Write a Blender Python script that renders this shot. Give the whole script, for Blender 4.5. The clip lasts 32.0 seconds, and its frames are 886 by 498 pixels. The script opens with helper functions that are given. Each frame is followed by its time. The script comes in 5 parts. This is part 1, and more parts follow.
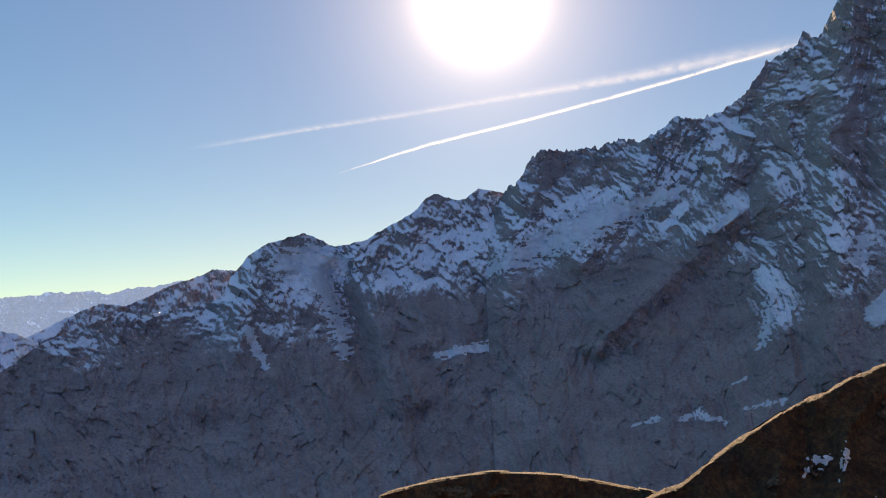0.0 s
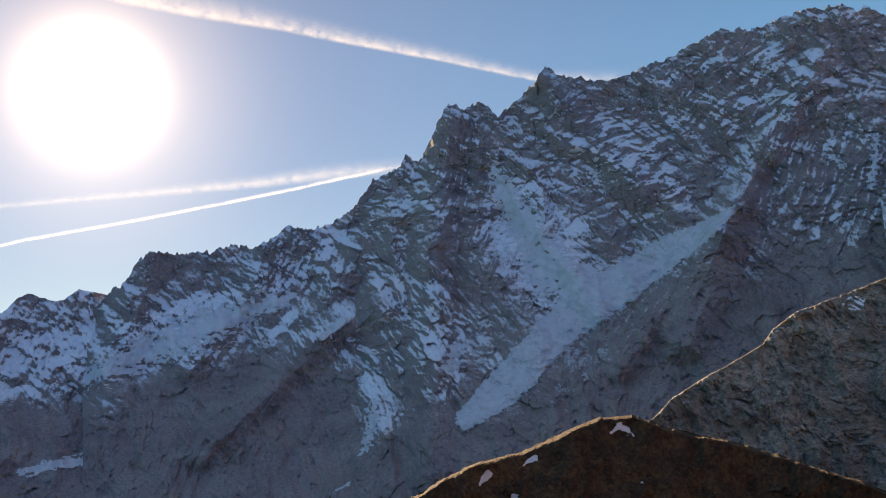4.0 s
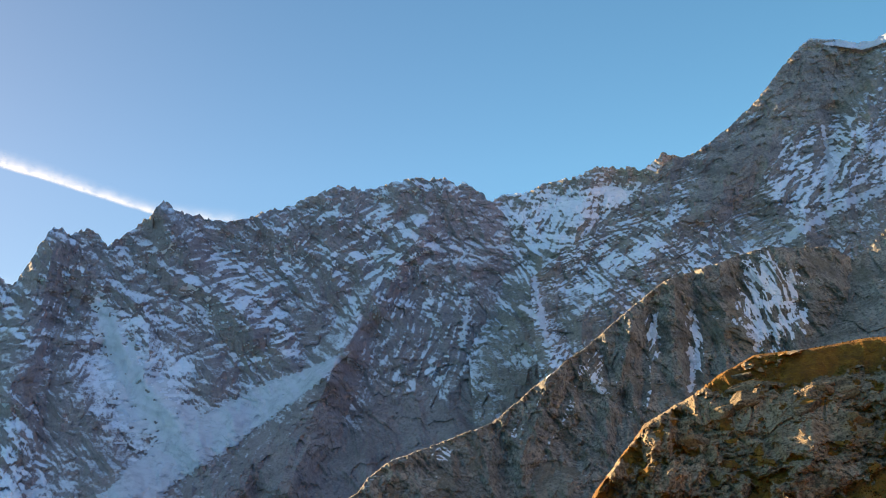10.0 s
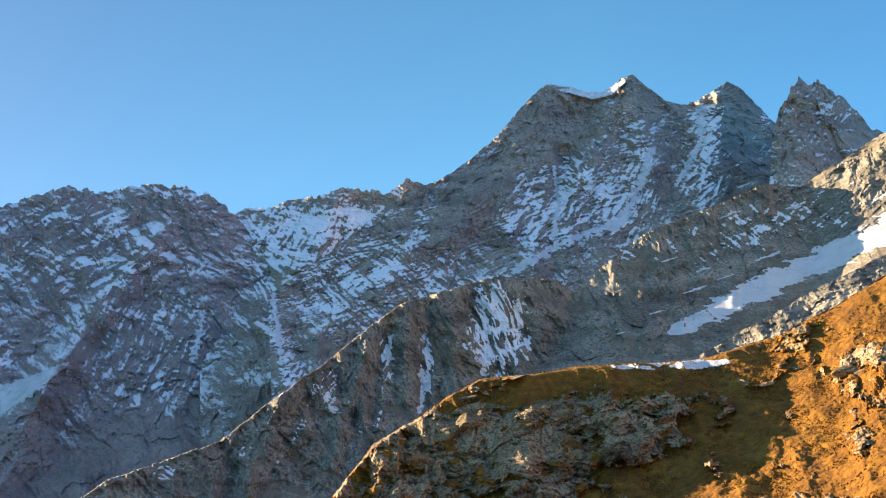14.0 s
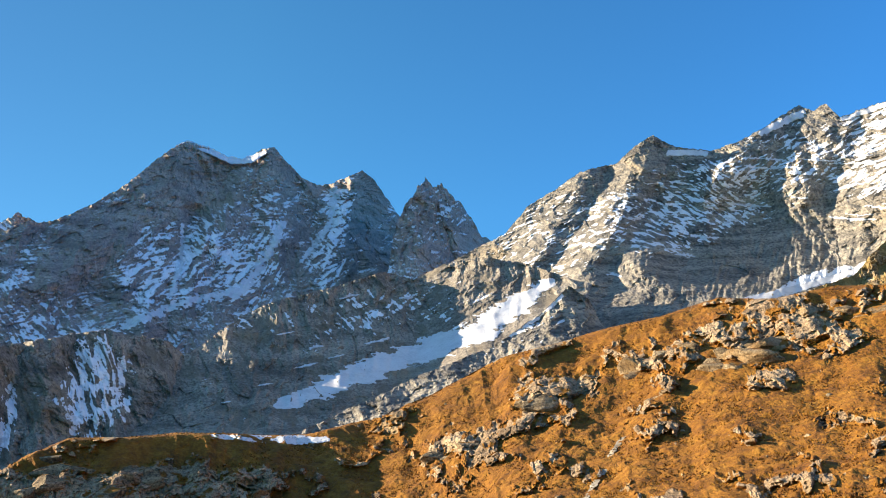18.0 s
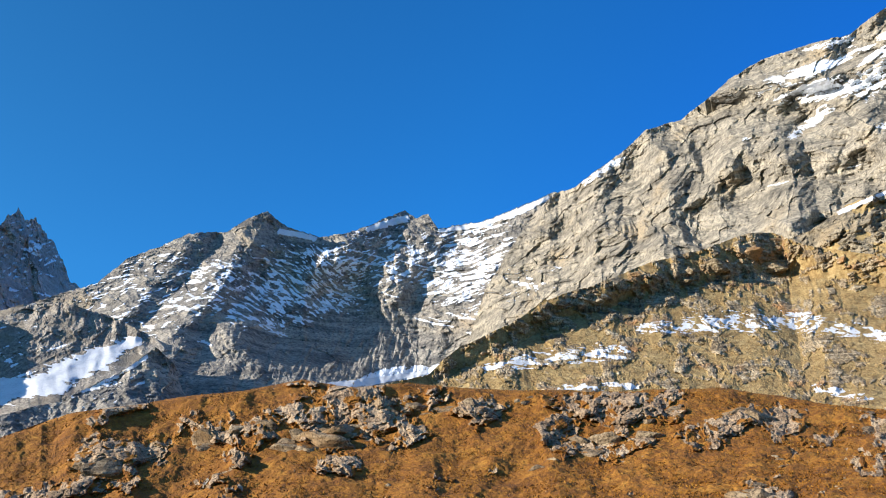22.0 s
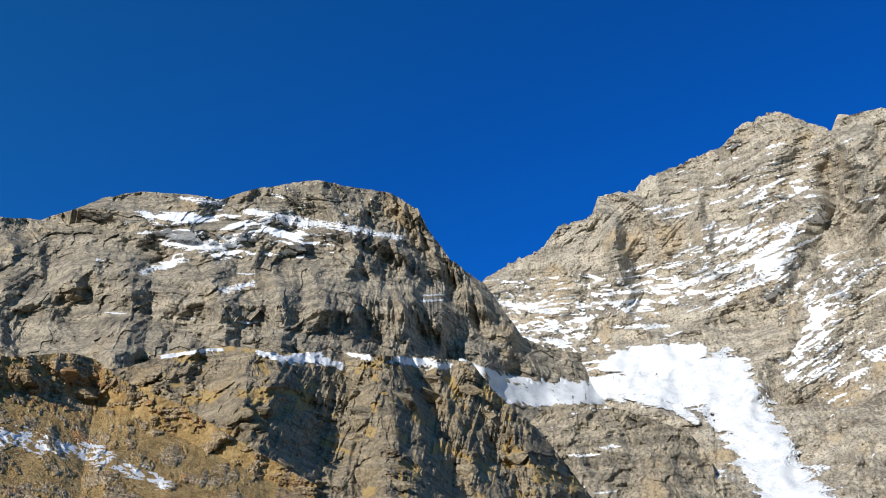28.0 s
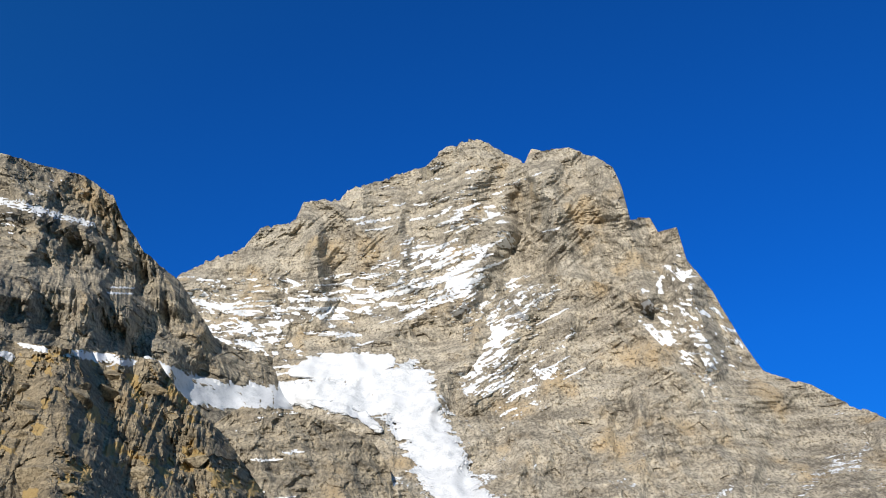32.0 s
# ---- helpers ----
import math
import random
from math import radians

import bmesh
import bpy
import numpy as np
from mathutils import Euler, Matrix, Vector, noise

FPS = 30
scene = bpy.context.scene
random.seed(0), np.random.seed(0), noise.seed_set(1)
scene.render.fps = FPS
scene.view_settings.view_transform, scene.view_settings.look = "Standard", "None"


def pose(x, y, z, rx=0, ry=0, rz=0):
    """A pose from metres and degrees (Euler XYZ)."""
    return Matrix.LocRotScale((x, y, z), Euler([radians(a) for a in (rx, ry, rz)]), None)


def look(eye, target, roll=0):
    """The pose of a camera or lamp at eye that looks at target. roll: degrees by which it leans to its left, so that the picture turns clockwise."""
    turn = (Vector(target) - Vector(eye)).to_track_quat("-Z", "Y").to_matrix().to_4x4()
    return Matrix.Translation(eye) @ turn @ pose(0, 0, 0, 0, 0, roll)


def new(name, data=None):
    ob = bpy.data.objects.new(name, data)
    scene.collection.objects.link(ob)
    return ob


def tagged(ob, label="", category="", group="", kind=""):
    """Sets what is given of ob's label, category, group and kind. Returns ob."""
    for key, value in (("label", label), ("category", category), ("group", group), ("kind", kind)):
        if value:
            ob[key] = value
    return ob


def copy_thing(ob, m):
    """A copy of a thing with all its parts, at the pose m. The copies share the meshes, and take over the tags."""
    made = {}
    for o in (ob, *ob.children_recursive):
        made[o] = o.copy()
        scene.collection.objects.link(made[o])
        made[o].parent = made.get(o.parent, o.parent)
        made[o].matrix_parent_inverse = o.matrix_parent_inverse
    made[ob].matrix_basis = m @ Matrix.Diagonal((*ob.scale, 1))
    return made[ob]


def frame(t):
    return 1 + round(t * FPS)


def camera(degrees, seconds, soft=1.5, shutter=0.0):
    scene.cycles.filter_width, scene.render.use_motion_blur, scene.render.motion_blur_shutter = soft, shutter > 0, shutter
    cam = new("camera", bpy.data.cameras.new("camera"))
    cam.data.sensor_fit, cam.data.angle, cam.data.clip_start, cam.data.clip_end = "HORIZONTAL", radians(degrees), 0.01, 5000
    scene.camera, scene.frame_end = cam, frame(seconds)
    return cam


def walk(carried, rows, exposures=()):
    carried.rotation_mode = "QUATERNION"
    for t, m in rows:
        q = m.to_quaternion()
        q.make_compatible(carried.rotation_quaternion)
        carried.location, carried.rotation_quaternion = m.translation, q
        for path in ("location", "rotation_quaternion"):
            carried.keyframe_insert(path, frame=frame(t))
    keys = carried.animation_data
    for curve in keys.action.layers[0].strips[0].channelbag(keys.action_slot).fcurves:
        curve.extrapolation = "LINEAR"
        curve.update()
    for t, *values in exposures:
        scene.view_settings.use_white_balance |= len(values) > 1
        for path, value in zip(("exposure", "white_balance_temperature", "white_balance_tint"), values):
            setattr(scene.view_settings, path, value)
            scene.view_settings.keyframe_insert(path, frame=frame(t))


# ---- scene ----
EYE = (0.0, 0.0, 1.65)
cam = camera(48.77, 32.0, soft=1.0)
# seconds, then the turn about x, y and z in degrees: the camera pans where it stands
TURNS = [
    (0.0, 93.88, 2.78, 61.19), (0.5, 94.67, 2.86, 59.52), (1.0, 95.14, 2.96, 57.86), (1.5, 95.86, 2.85, 56.39),
    (2.0, 96.31, 3.26, 52.24), (2.5, 96.89, 3.26, 48.48), (3.0, 97.50, 3.26, 44.62), (3.5, 98.33, 3.55, 41.19),
    (4.0, 98.84, 3.57, 38.61), (4.5, 99.40, 3.58, 36.80), (6.5, 101.43, 3.53, 32.25), (7.0, 102.39, 3.70, 30.69),
    (7.5, 102.95, 3.73, 28.94), (8.0, 104.07, 3.72, 26.52), (8.5, 104.57, 4.18, 23.35), (9.0, 105.02, 4.27, 20.07),
    (9.5, 105.44, 4.23, 17.36), (10.0, 105.67, 4.00, 15.68), (10.5, 105.70, 4.05, 14.12), (11.0, 105.73, 4.20, 11.97),
    (11.5, 105.87, 4.50, 10.04), (12.0, 105.91, 4.60, 8.33), (12.5, 106.19, 4.72, 6.71), (13.0, 106.02, 5.08, 4.40),
    (13.5, 106.02, 4.66, 2.79), (14.0, 105.57, 4.68, 0.18), (14.5, 105.64, 5.13, -2.50), (16.5, 106.49, 5.21, -10.30),
    (17.0, 107.02, 4.44, -13.24), (17.5, 107.45, 3.80, -17.43), (18.0, 107.98, 3.44, -23.02), (18.5, 108.28, 3.41, -28.06),
    (19.0, 109.03, 3.49, -31.56), (19.5, 109.63, 3.32, -34.51), (20.0, 110.44, 3.54, -37.97), (20.5, 110.61, 3.17, -42.07),
    (21.0, 110.96, 2.80, -44.21), (21.5, 110.91, 2.63, -45.75), (22.0, 111.06, 1.82, -47.98), (22.5, 111.49, 1.71, -49.16),
    (23.0, 112.46, 2.48, -51.76), (23.5, 112.54, 1.35, -54.66), (24.0, 113.47, 0.52, -55.75), (24.5, 114.61, -0.34, -57.90),
    (26.5, 117.22, 0.47, -74.91), (27.0, 117.64, 0.44, -80.60), (27.5, 117.75, 0.30, -85.08), (28.0, 117.65, 0.60, -89.23),
    (28.5, 117.40, 1.64, -94.69), (29.0, 117.20, 2.00, -98.16), (29.5, 117.45, 2.23, -101.86), (30.0, 117.21, 3.08, -104.29),
    (30.5, 117.58, 3.29, -104.73), (31.0, 117.50, 3.62, -105.59), (31.5, 117.50, 3.97, -106.30), (32.0, 117.19, 4.14, -107.00),
]
EXPOSURES = [(0.0, 1.45, 11400, 22), (2.0, 1.5, 11800, 22), (4.0, 1.6, 12800, 21), (7.0, 1.68, 13200, 19), (9.0, 1.95, 13200, 17), (11.0, 2.2, 12600, 15), (14.0, 2.25, 11000, 13), (16.5, 1.98, 9200, 11), (17.0, 2.02, 9000, 11), (19.0, 1.8, 7700, 10), (21.0, 1.5, 6800, 10), (23.0, 1.42, 6300, 10), (25.0, 1.3, 6200, 10), (26.5, 1.0, 6200, 10), (27.0, 0.82, 6200, 10), (28.0, 0.66, 6300, 10), (29.0, 0.68, 6500, 10), (31.0, 0.68, 6500, 10), (32.0, 0.6, 6500, 10)]
walk(cam, [(t, pose(*EYE, rx, ry, rz)) for t, rx, ry, rz in TURNS], EXPOSURES)

# ---- world and sun ----
SUN_BEARING, SUN_HEIGHT = -58.0, 18.2


def bearing(az, el=0.0):
    a, e = radians(az), radians(el)
    return Vector((math.sin(a) * math.cos(e), math.cos(a) * math.cos(e), math.sin(e)))


world = bpy.data.worlds.new("alpine_sky")
scene.world = world
world.use_nodes = True
nt = world.node_tree
nt.nodes.clear()
w_out = nt.nodes.new("ShaderNodeOutputWorld")
w_bg = nt.nodes.new("ShaderNodeBackground")
w_sky = nt.nodes.new("ShaderNodeTexSky")
w_sky.sky_type = "NISHITA"
w_sky.sun_disc = False
w_sky.sun_elevation = radians(SUN_HEIGHT)
w_sky.sun_rotation = radians(SUN_BEARING)
w_sky.altitude = 2700
w_sky.air_density, w_sky.dust_density, w_sky.ozone_density = 1.0, 0.05, 2.0
w_sat = nt.nodes.new("ShaderNodeHueSaturation")
w_sat.inputs["Saturation"].default_value = 1.22
w_bg.inputs["Strength"].default_value = 0.15
nt.links.new(w_sky.outputs[0], w_sat.inputs["Color"])
# the bright aureole round the sun
w_tc = nt.nodes.new("ShaderNodeTexCoord")
w_dot = nt.nodes.new("ShaderNodeVectorMath")
w_dot.operation = "DOT_PRODUCT"
w_dot.inputs[1].default_value = bearing(SUN_BEARING, SUN_HEIGHT)
nt.links.new(w_tc.outputs["Generated"], w_dot.inputs[0])


def world_math(op, a, b):
    n = nt.nodes.new("ShaderNodeMath")
    n.operation = op
    for i, v in enumerate((a, b)):
        if isinstance(v, (int, float)):
            n.inputs[i].default_value = v
        else:
            nt.links.new(v, n.inputs[i])
    return n.outputs[0]


cosine = world_math("MAXIMUM", w_dot.outputs["Value"], 0.0)
disc = world_math("MULTIPLY", world_math("POWER", cosine, 1200.0), 10.0)
halo = world_math("MULTIPLY", world_math("POWER", cosine, 150.0), 1.3)
veil = world_math("MULTIPLY", world_math("POWER", cosine, 14.0), 0.22)
glow = world_math("ADD", world_math("ADD", disc, halo), veil)
w_rgb = nt.nodes.new("ShaderNodeVectorMath")
w_rgb.operation = "SCALE"
w_rgb.inputs[0].default_value = (1.0, 0.96, 0.93)
nt.links.new(glow, w_rgb.inputs["Scale"])
w_add = nt.nodes.new("ShaderNodeVectorMath")
w_add.operation = "ADD"
# away from the sun the clear sky deepens
away = nt.nodes.new("ShaderNodeMapRange")
away.inputs["From Min"].default_value, away.inputs["From Max"].default_value = 1.0, -0.75
nt.links.new(w_dot.outputs["Value"], away.inputs["Value"])
w_deep = nt.nodes.new("ShaderNodeValToRGB")
for at, tone in ((0.17, (0.237, 0.408, 0.455)), (0.32, (0.225, 0.50, 0.55)), (0.65, (0.128, 0.48, 0.67)), (0.85, (0.055, 0.34, 0.65))):
    w_deep.color_ramp.elements.new(at).color = (*tone, 1)
w_deep.color_ramp.elements[0].color = (0.275, 0.29, 0.335, 1)
w_deep.color_ramp.elements[-1].color = (0.033, 0.315, 0.675, 1)
nt.links.new(away.outputs["Result"], w_deep.inputs["Fac"])
w_mul = nt.nodes.new("ShaderNodeVectorMath")
w_mul.operation = "MULTIPLY"
nt.links.new(w_sat.outputs["Color"], w_mul.inputs[0])
# overhead, out of view, the sky is brightened and warmed to fill shaded faces
w_sep = nt.nodes.new("ShaderNodeSeparateXYZ")
nt.links.new(w_tc.outputs["Generated"], w_sep.inputs[0])
w_over = nt.nodes.new("ShaderNodeMapRange")
w_over.inputs["From Min"].default_value, w_over.inputs["From Max"].default_value = 0.68, 0.84
nt.links.new(w_sep.outputs["Z"], w_over.inputs["Value"])
w_zen = nt.nodes.new("ShaderNodeMix")
w_zen.data_type = "VECTOR"
w_zen.inputs[5].default_value = (1.95, 1.22, 0.98)
nt.links.new(w_over.outputs["Result"], w_zen.inputs[0])
nt.links.new(w_deep.outputs["Color"], w_zen.inputs[4])
nt.links.new(w_zen.outputs[1], w_mul.inputs[1])
# towards the horizon the thin mountain air dims the glare
w_low = nt.nodes.new("ShaderNodeMapRange")
for key, value in (("From Min", 0.03), ("From Max", 0.34), ("To Min", 0.72), ("To Max", 1.0)):
    w_low.inputs[key].default_value = value
nt.links.new(w_sep.outputs["Z"], w_low.inputs["Value"])
w_dim = nt.nodes.new("ShaderNodeVectorMath")
w_dim.operation = "SCALE"
nt.links.new(w_mul.outputs[0], w_dim.inputs[0])
nt.links.new(w_low.outputs["Result"], w_dim.inputs["Scale"])
nt.links.new(w_dim.outputs[0], w_add.inputs[0])
nt.links.new(w_rgb.outputs[0], w_add.inputs[1])
nt.links.new(w_add.outputs[0], w_bg.inputs["Color"])
nt.links.new(w_bg.outputs[0], w_out.inputs["Surface"])

sun = new("sun", bpy.data.lights.new("sun", "SUN"))
sun.data.energy, sun.data.angle, sun.data.color = 3.9, radians(0.53), (1.0, 0.93, 0.82)
sun.matrix_world = look(bearing(SUN_BEARING, SUN_HEIGHT) * 3000, (0, 0, 0))


# ---- materials ----
def mat_new(name):
    m = bpy.data.materials.new(name)
    m.use_nodes = True
    t = m.node_tree
    t.nodes.clear()
    o = t.nodes.new("ShaderNodeOutputMaterial")
    p = t.nodes.new("ShaderNodeBsdfPrincipled")
    t.links.new(p.outputs[0], o.inputs["Surface"])
    g = t.nodes.new("ShaderNodeNewGeometry")
    return m, t, p, g.outputs["Position"]


def n_noise(t, vec, scale, detail=6.0, rough=0.6, stretch=None, turn=(0, 0, 0)):
    mp = t.nodes.new("ShaderNodeMapping")
    mp.inputs["Scale"].default_value = [scale * k for k in (stretch or (1, 1, 1))]
    mp.inputs["Rotation"].default_value = [radians(k) for k in turn]
    t.links.new(vec, mp.inputs["Vector"])
    n = t.nodes.new("ShaderNodeTexNoise")
    n.inputs["Scale"].default_value = 1.0
    n.inputs["Detail"].default_value = detail
    n.inputs["Roughness"].default_value = rough
    t.links.new(mp.outputs[0], n.inputs["Vector"])
    return n.outputs["Fac"]


def n_ramp(t, fac, stops):
    r = t.nodes.new("ShaderNodeValToRGB")
    while len(r.color_ramp.elements) < len(stops):
        r.color_ramp.elements.new(0.5)
    for e, (at, c) in zip(r.color_ramp.elements, stops):
        e.position = at
        e.color = (*c, 1) if len(c) == 3 else c
    t.links.new(fac, r.inputs["Fac"])
    return r.outputs["Color"]


def n_math(t, op, a, b=0.0, c=0.0):
    n = t.nodes.new("ShaderNodeMath")
    n.operation = op
    for i, v in enumerate((a, b, c)):
        if isinstance(v, (int, float)):
            n.inputs[i].default_value = v
        else:
            t.links.new(v, n.inputs[i])
    return n.outputs[0]


def n_mix(t, fac, a, b, blend="MIX"):
    n = t.nodes.new("ShaderNodeMix")
    n.data_type, n.blend_type = "RGBA", blend
    for key, v in (("Factor", fac), ("A", a), ("B", b)):
        sock = [s for s in n.inputs if s.name == key and (s.type == "RGBA") == (key != "Factor")][0]
        if isinstance(v, (int, float)):
            sock.default_value = v
        elif isinstance(v, tuple):
            sock.default_value = (*v, 1)
        else:
            t.links.new(v, sock)
    return [s for s in n.outputs if s.type == "RGBA"][0]


def n_step(t, v, lo, hi):
    n = t.nodes.new("ShaderNodeMapRange")
    n.interpolation_type = "SMOOTHSTEP"
    n.inputs["From Min"].default_value, n.inputs["From Max"].default_value = lo, hi
    t.links.new(v, n.inputs["Value"])
    return n.outputs["Result"]


def n_attr(t, name):
    n = t.nodes.new("ShaderNodeAttribute")
    n.attribute_name = name
    return n.outputs["Fac"]


def n_bump(t, p, height, strength, dist):
    b = t.nodes.new("ShaderNodeBump")
    b.inputs["Strength"].default_value, b.inputs["Distance"].default_value = strength, dist
    t.links.new(height, b.inputs["Height"])
    t.links.new(b.outputs[0], p.inputs["Normal"])


def rock_material(name, dark, mid, light, warm, grain=0.05, snow_white=(0.82, 0.85, 0.9), dip=(12, 0, 0), grass=None, rust=(0.54, 0.74), bedded=2.2, soft=0.04, relief=1.1, speckle=0.8):
    """Weathered rock: beds, stains and cracks, with snow where the mesh holds it and turf where it carries any."""
    m, t, p, pos = mat_new(name)
    big = n_noise(t, pos, grain * 0.09, 5, 0.55)
    beds = n_noise(t, pos, grain * 0.35, 6, 0.65, (0.25, 0.25, bedded), dip)
    fine = n_noise(t, pos, grain * 2.4, 6, 0.7)
    streak = n_noise(t, pos, grain * 0.9, 5, 0.6, (1.6, 1.6, 0.22))
    tone = n_math(t, "ADD", n_math(t, "MULTIPLY", beds, 0.45), n_math(t, "ADD", n_math(t, "MULTIPLY", fine, 0.3), n_math(t, "MULTIPLY", streak, 0.25)))
    col = n_ramp(t, tone, [(0.415, dark), (0.5, mid), (0.585, light)])
    col = n_mix(t, n_step(t, big, *rust), col, warm, "MIX") if warm else col
    col2 = n_mix(t, n_step(t, fine, 0.34, 0.5), dark, col)
    if grass:
        turf = n_step(t, n_math(t, "ADD", n_attr(t, "turf"), n_math(t, "MULTIPLY", n_math(t, "SUBTRACT", fine, 0.5), 0.9)), 0.42, 0.58)
        tuft = n_noise(t, pos, 1.1, 5, 0.75)
        clump = n_noise(t, pos, 0.28, 5, 0.65)
        swell = n_noise(t, pos, 0.06, 4, 0.6)
        gcol = n_ramp(t, n_math(t, "ADD", n_math(t, "MULTIPLY", clump, 0.4), n_math(t, "ADD", n_math(t, "MULTIPLY", tuft, 0.32), n_math(t, "MULTIPLY", swell, 0.28))), grass)
        col2 = n_mix(t, turf, col2, gcol)
    edge = n_math(t, "ADD", n_attr(t, "snow"), n_math(t, "MULTIPLY", n_math(t, "SUBTRACT", n_math(t, "ADD", n_math(t, "MULTIPLY", fine, 0.6), n_math(t, "MULTIPLY", beds, 0.4)), 0.5), speckle))
    cover = n_step(t, edge, 0.5 - soft, 0.5 + soft)
    snow_tone = n_ramp(t, n_noise(t, pos, grain * 1.3, 5, 0.6), [(0.3, tuple(k * 0.88 for k in snow_white)), (0.65, snow_white)])
    t.links.new(n_mix(t, cover, col2, snow_tone), p.inputs["Base Color"])
    t.links.new(n_math(t, "SUBTRACT", 0.92, n_math(t, "MULTIPLY", cover, 0.35)), p.inputs["Roughness"])
    p.inputs["Specular IOR Level"].default_value = 0.25
    rough_h = n_math(t, "ADD", n_math(t, "MULTIPLY", fine, 1.0), n_math(t, "MULTIPLY", beds, 0.8))
    n_bump(t, p, n_math(t, "MULTIPLY", rough_h, n_math(t, "SUBTRACT", 1.0, n_math(t, "MULTIPLY", cover, 0.8))), relief, 0.45 / grain * 0.5)
    return m


AUTUMN = [(0.37, (0.075, 0.031, 0.010)), (0.45, (0.15, 0.057, 0.009)), (0.53, (0.232, 0.096, 0.012)), (0.63, (0.325, 0.16, 0.027))]
# russet turf tones with shade put into the colour
SHADE_RUSSET = [(0.40, (0.022, 0.013, 0.009)), (0.5, (0.062, 0.036, 0.021)), (0.60, (0.14, 0.078, 0.034))]
UMBER = [(0.38, (0.1, 0.084, 0.066)), (0.5, (0.2, 0.172, 0.136)), (0.62, (0.3, 0.262, 0.205))]
PALE_TAN = [(0.37, (0.11, 0.06, 0.022)), (0.45, (0.2, 0.125, 0.048)), (0.53, (0.3, 0.21, 0.09)), (0.63, (0.4, 0.315, 0.16))]
TAN = [(0.3, (0.13, 0.085, 0.035)), (0.5, (0.31, 0.22, 0.095)), (0.7, (0.46, 0.37, 0.19))]
WALL_ROCK = rock_material("brown_grey_gneiss", (0.225, 0.18, 0.16), (0.36, 0.288, 0.252), (0.47, 0.39, 0.34), (0.4, 0.305, 0.235), soft=0.12, bedded=0.9, speckle=1.6)
GREY_ROCK = rock_material("grey_gneiss", (0.09, 0.085, 0.08), (0.24, 0.22, 0.19), (0.4, 0.36, 0.3), (0.32, 0.26, 0.185), speckle=1.3)
SLAB_ROCK = rock_material("tan_gneiss", (0.1, 0.09, 0.074), (0.235, 0.208, 0.162), (0.4, 0.352, 0.272), (0.34, 0.268, 0.172), 0.06, speckle=1.2)
PALE_ROCK = rock_material("pale_gneiss", (0.12, 0.106, 0.086), (0.325, 0.292, 0.235), (0.5, 0.45, 0.365), (0.42, 0.33, 0.21), 0.06, dip=(8, 10, 0), rust=(0.52, 0.72), speckle=1.2, bedded=1.4)
BUTTRESS_ROCK = rock_material("brown_gneiss", (0.08, 0.068, 0.05), (0.23, 0.19, 0.13), (0.36, 0.305, 0.215), (0.29, 0.22, 0.13), 0.13, grass=TAN)
DARK_RIDGE = rock_material("dark_brown_schist", (0.12, 0.104, 0.087), (0.26, 0.23, 0.194), (0.4, 0.358, 0.3), (0.28, 0.22, 0.155), 0.09, grass=UMBER, speckle=1.3, bedded=0.7)
# haze over the western walls is painted in: lifted darks and low contrast
WEST_HAZE_ROCK = rock_material("haze_lifted_gneiss", (0.26, 0.196, 0.19), (0.35, 0.266, 0.256), (0.43, 0.335, 0.318), (0.39, 0.285, 0.248), soft=0.2, bedded=0.6, speckle=1.7)
TERRACE_ROCK = rock_material("tan_slab_rock", (0.07, 0.05, 0.03), (0.24, 0.178, 0.105), (0.46, 0.385, 0.265), (0.33, 0.175, 0.07), 0.25, grass=PALE_TAN, rust=(0.52, 0.68), bedded=3.0)
TURF_GROUND = rock_material("autumn_turf_and_rock", (0.085, 0.056, 0.033), (0.28, 0.192, 0.118), (0.42, 0.32, 0.21), (0.32, 0.22, 0.115), 0.35, grass=AUTUMN, bedded=1.0)
# shade is painted in: turf and rock darkened for the spur and terrace
SPUR_TURF = rock_material("shaded_red_turf", (0.04, 0.03, 0.022), (0.10, 0.075, 0.05), (0.17, 0.13, 0.09), (0.15, 0.09, 0.04), 0.12, grass=SHADE_RUSSET)
# haze of distance is painted in: bluish base colour and a faint blue emission
FAR_HAZE_ROCK = rock_material("far_range_haze", (0.26, 0.32, 0.42), (0.32, 0.38, 0.48), (0.38, 0.44, 0.54), None, 0.03)
far_haze_glow = FAR_HAZE_ROCK.node_tree.nodes["Principled BSDF"]
far_haze_glow.inputs["Emission Color"].default_value = (0.27, 0.46, 0.8, 1)
far_haze_glow.inputs["Emission Strength"].default_value = 0.22


# ---- noise ----
rng_table = np.random.RandomState(7)
PERM = np.tile(rng_table.permutation(256), 2)
GRAD = np.stack([np.cos(np.arange(256) * 2.399963), np.sin(np.arange(256) * 2.399963)], 1)
RAND = rng_table.rand(256, 4)


def cell(ix, iy, seed):
    return PERM[(PERM[(ix + seed * 57) & 255] + iy + seed * 13) & 255]


def perlin(x, y, seed=0):
    x, y = np.broadcast_arrays(x, y)
    bx, by = np.floor(x), np.floor(y)
    fx, fy = x - bx, y - by
    ix, iy = bx.astype(np.int32), by.astype(np.int32)
    ux, uy = fx * fx * fx * (fx * (fx * 6 - 15) + 10), fy * fy * fy * (fy * (fy * 6 - 15) + 10)

    def corner(p, q):
        g = GRAD[cell(ix + p, iy + q, seed)]
        return g[..., 0] * (fx - p) + g[..., 1] * (fy - q)

    top = corner(0, 0) * (1 - ux) + corner(1, 0) * ux
    low = corner(0, 1) * (1 - ux) + corner(1, 1) * ux
    return (top * (1 - uy) + low * uy) * 1.4


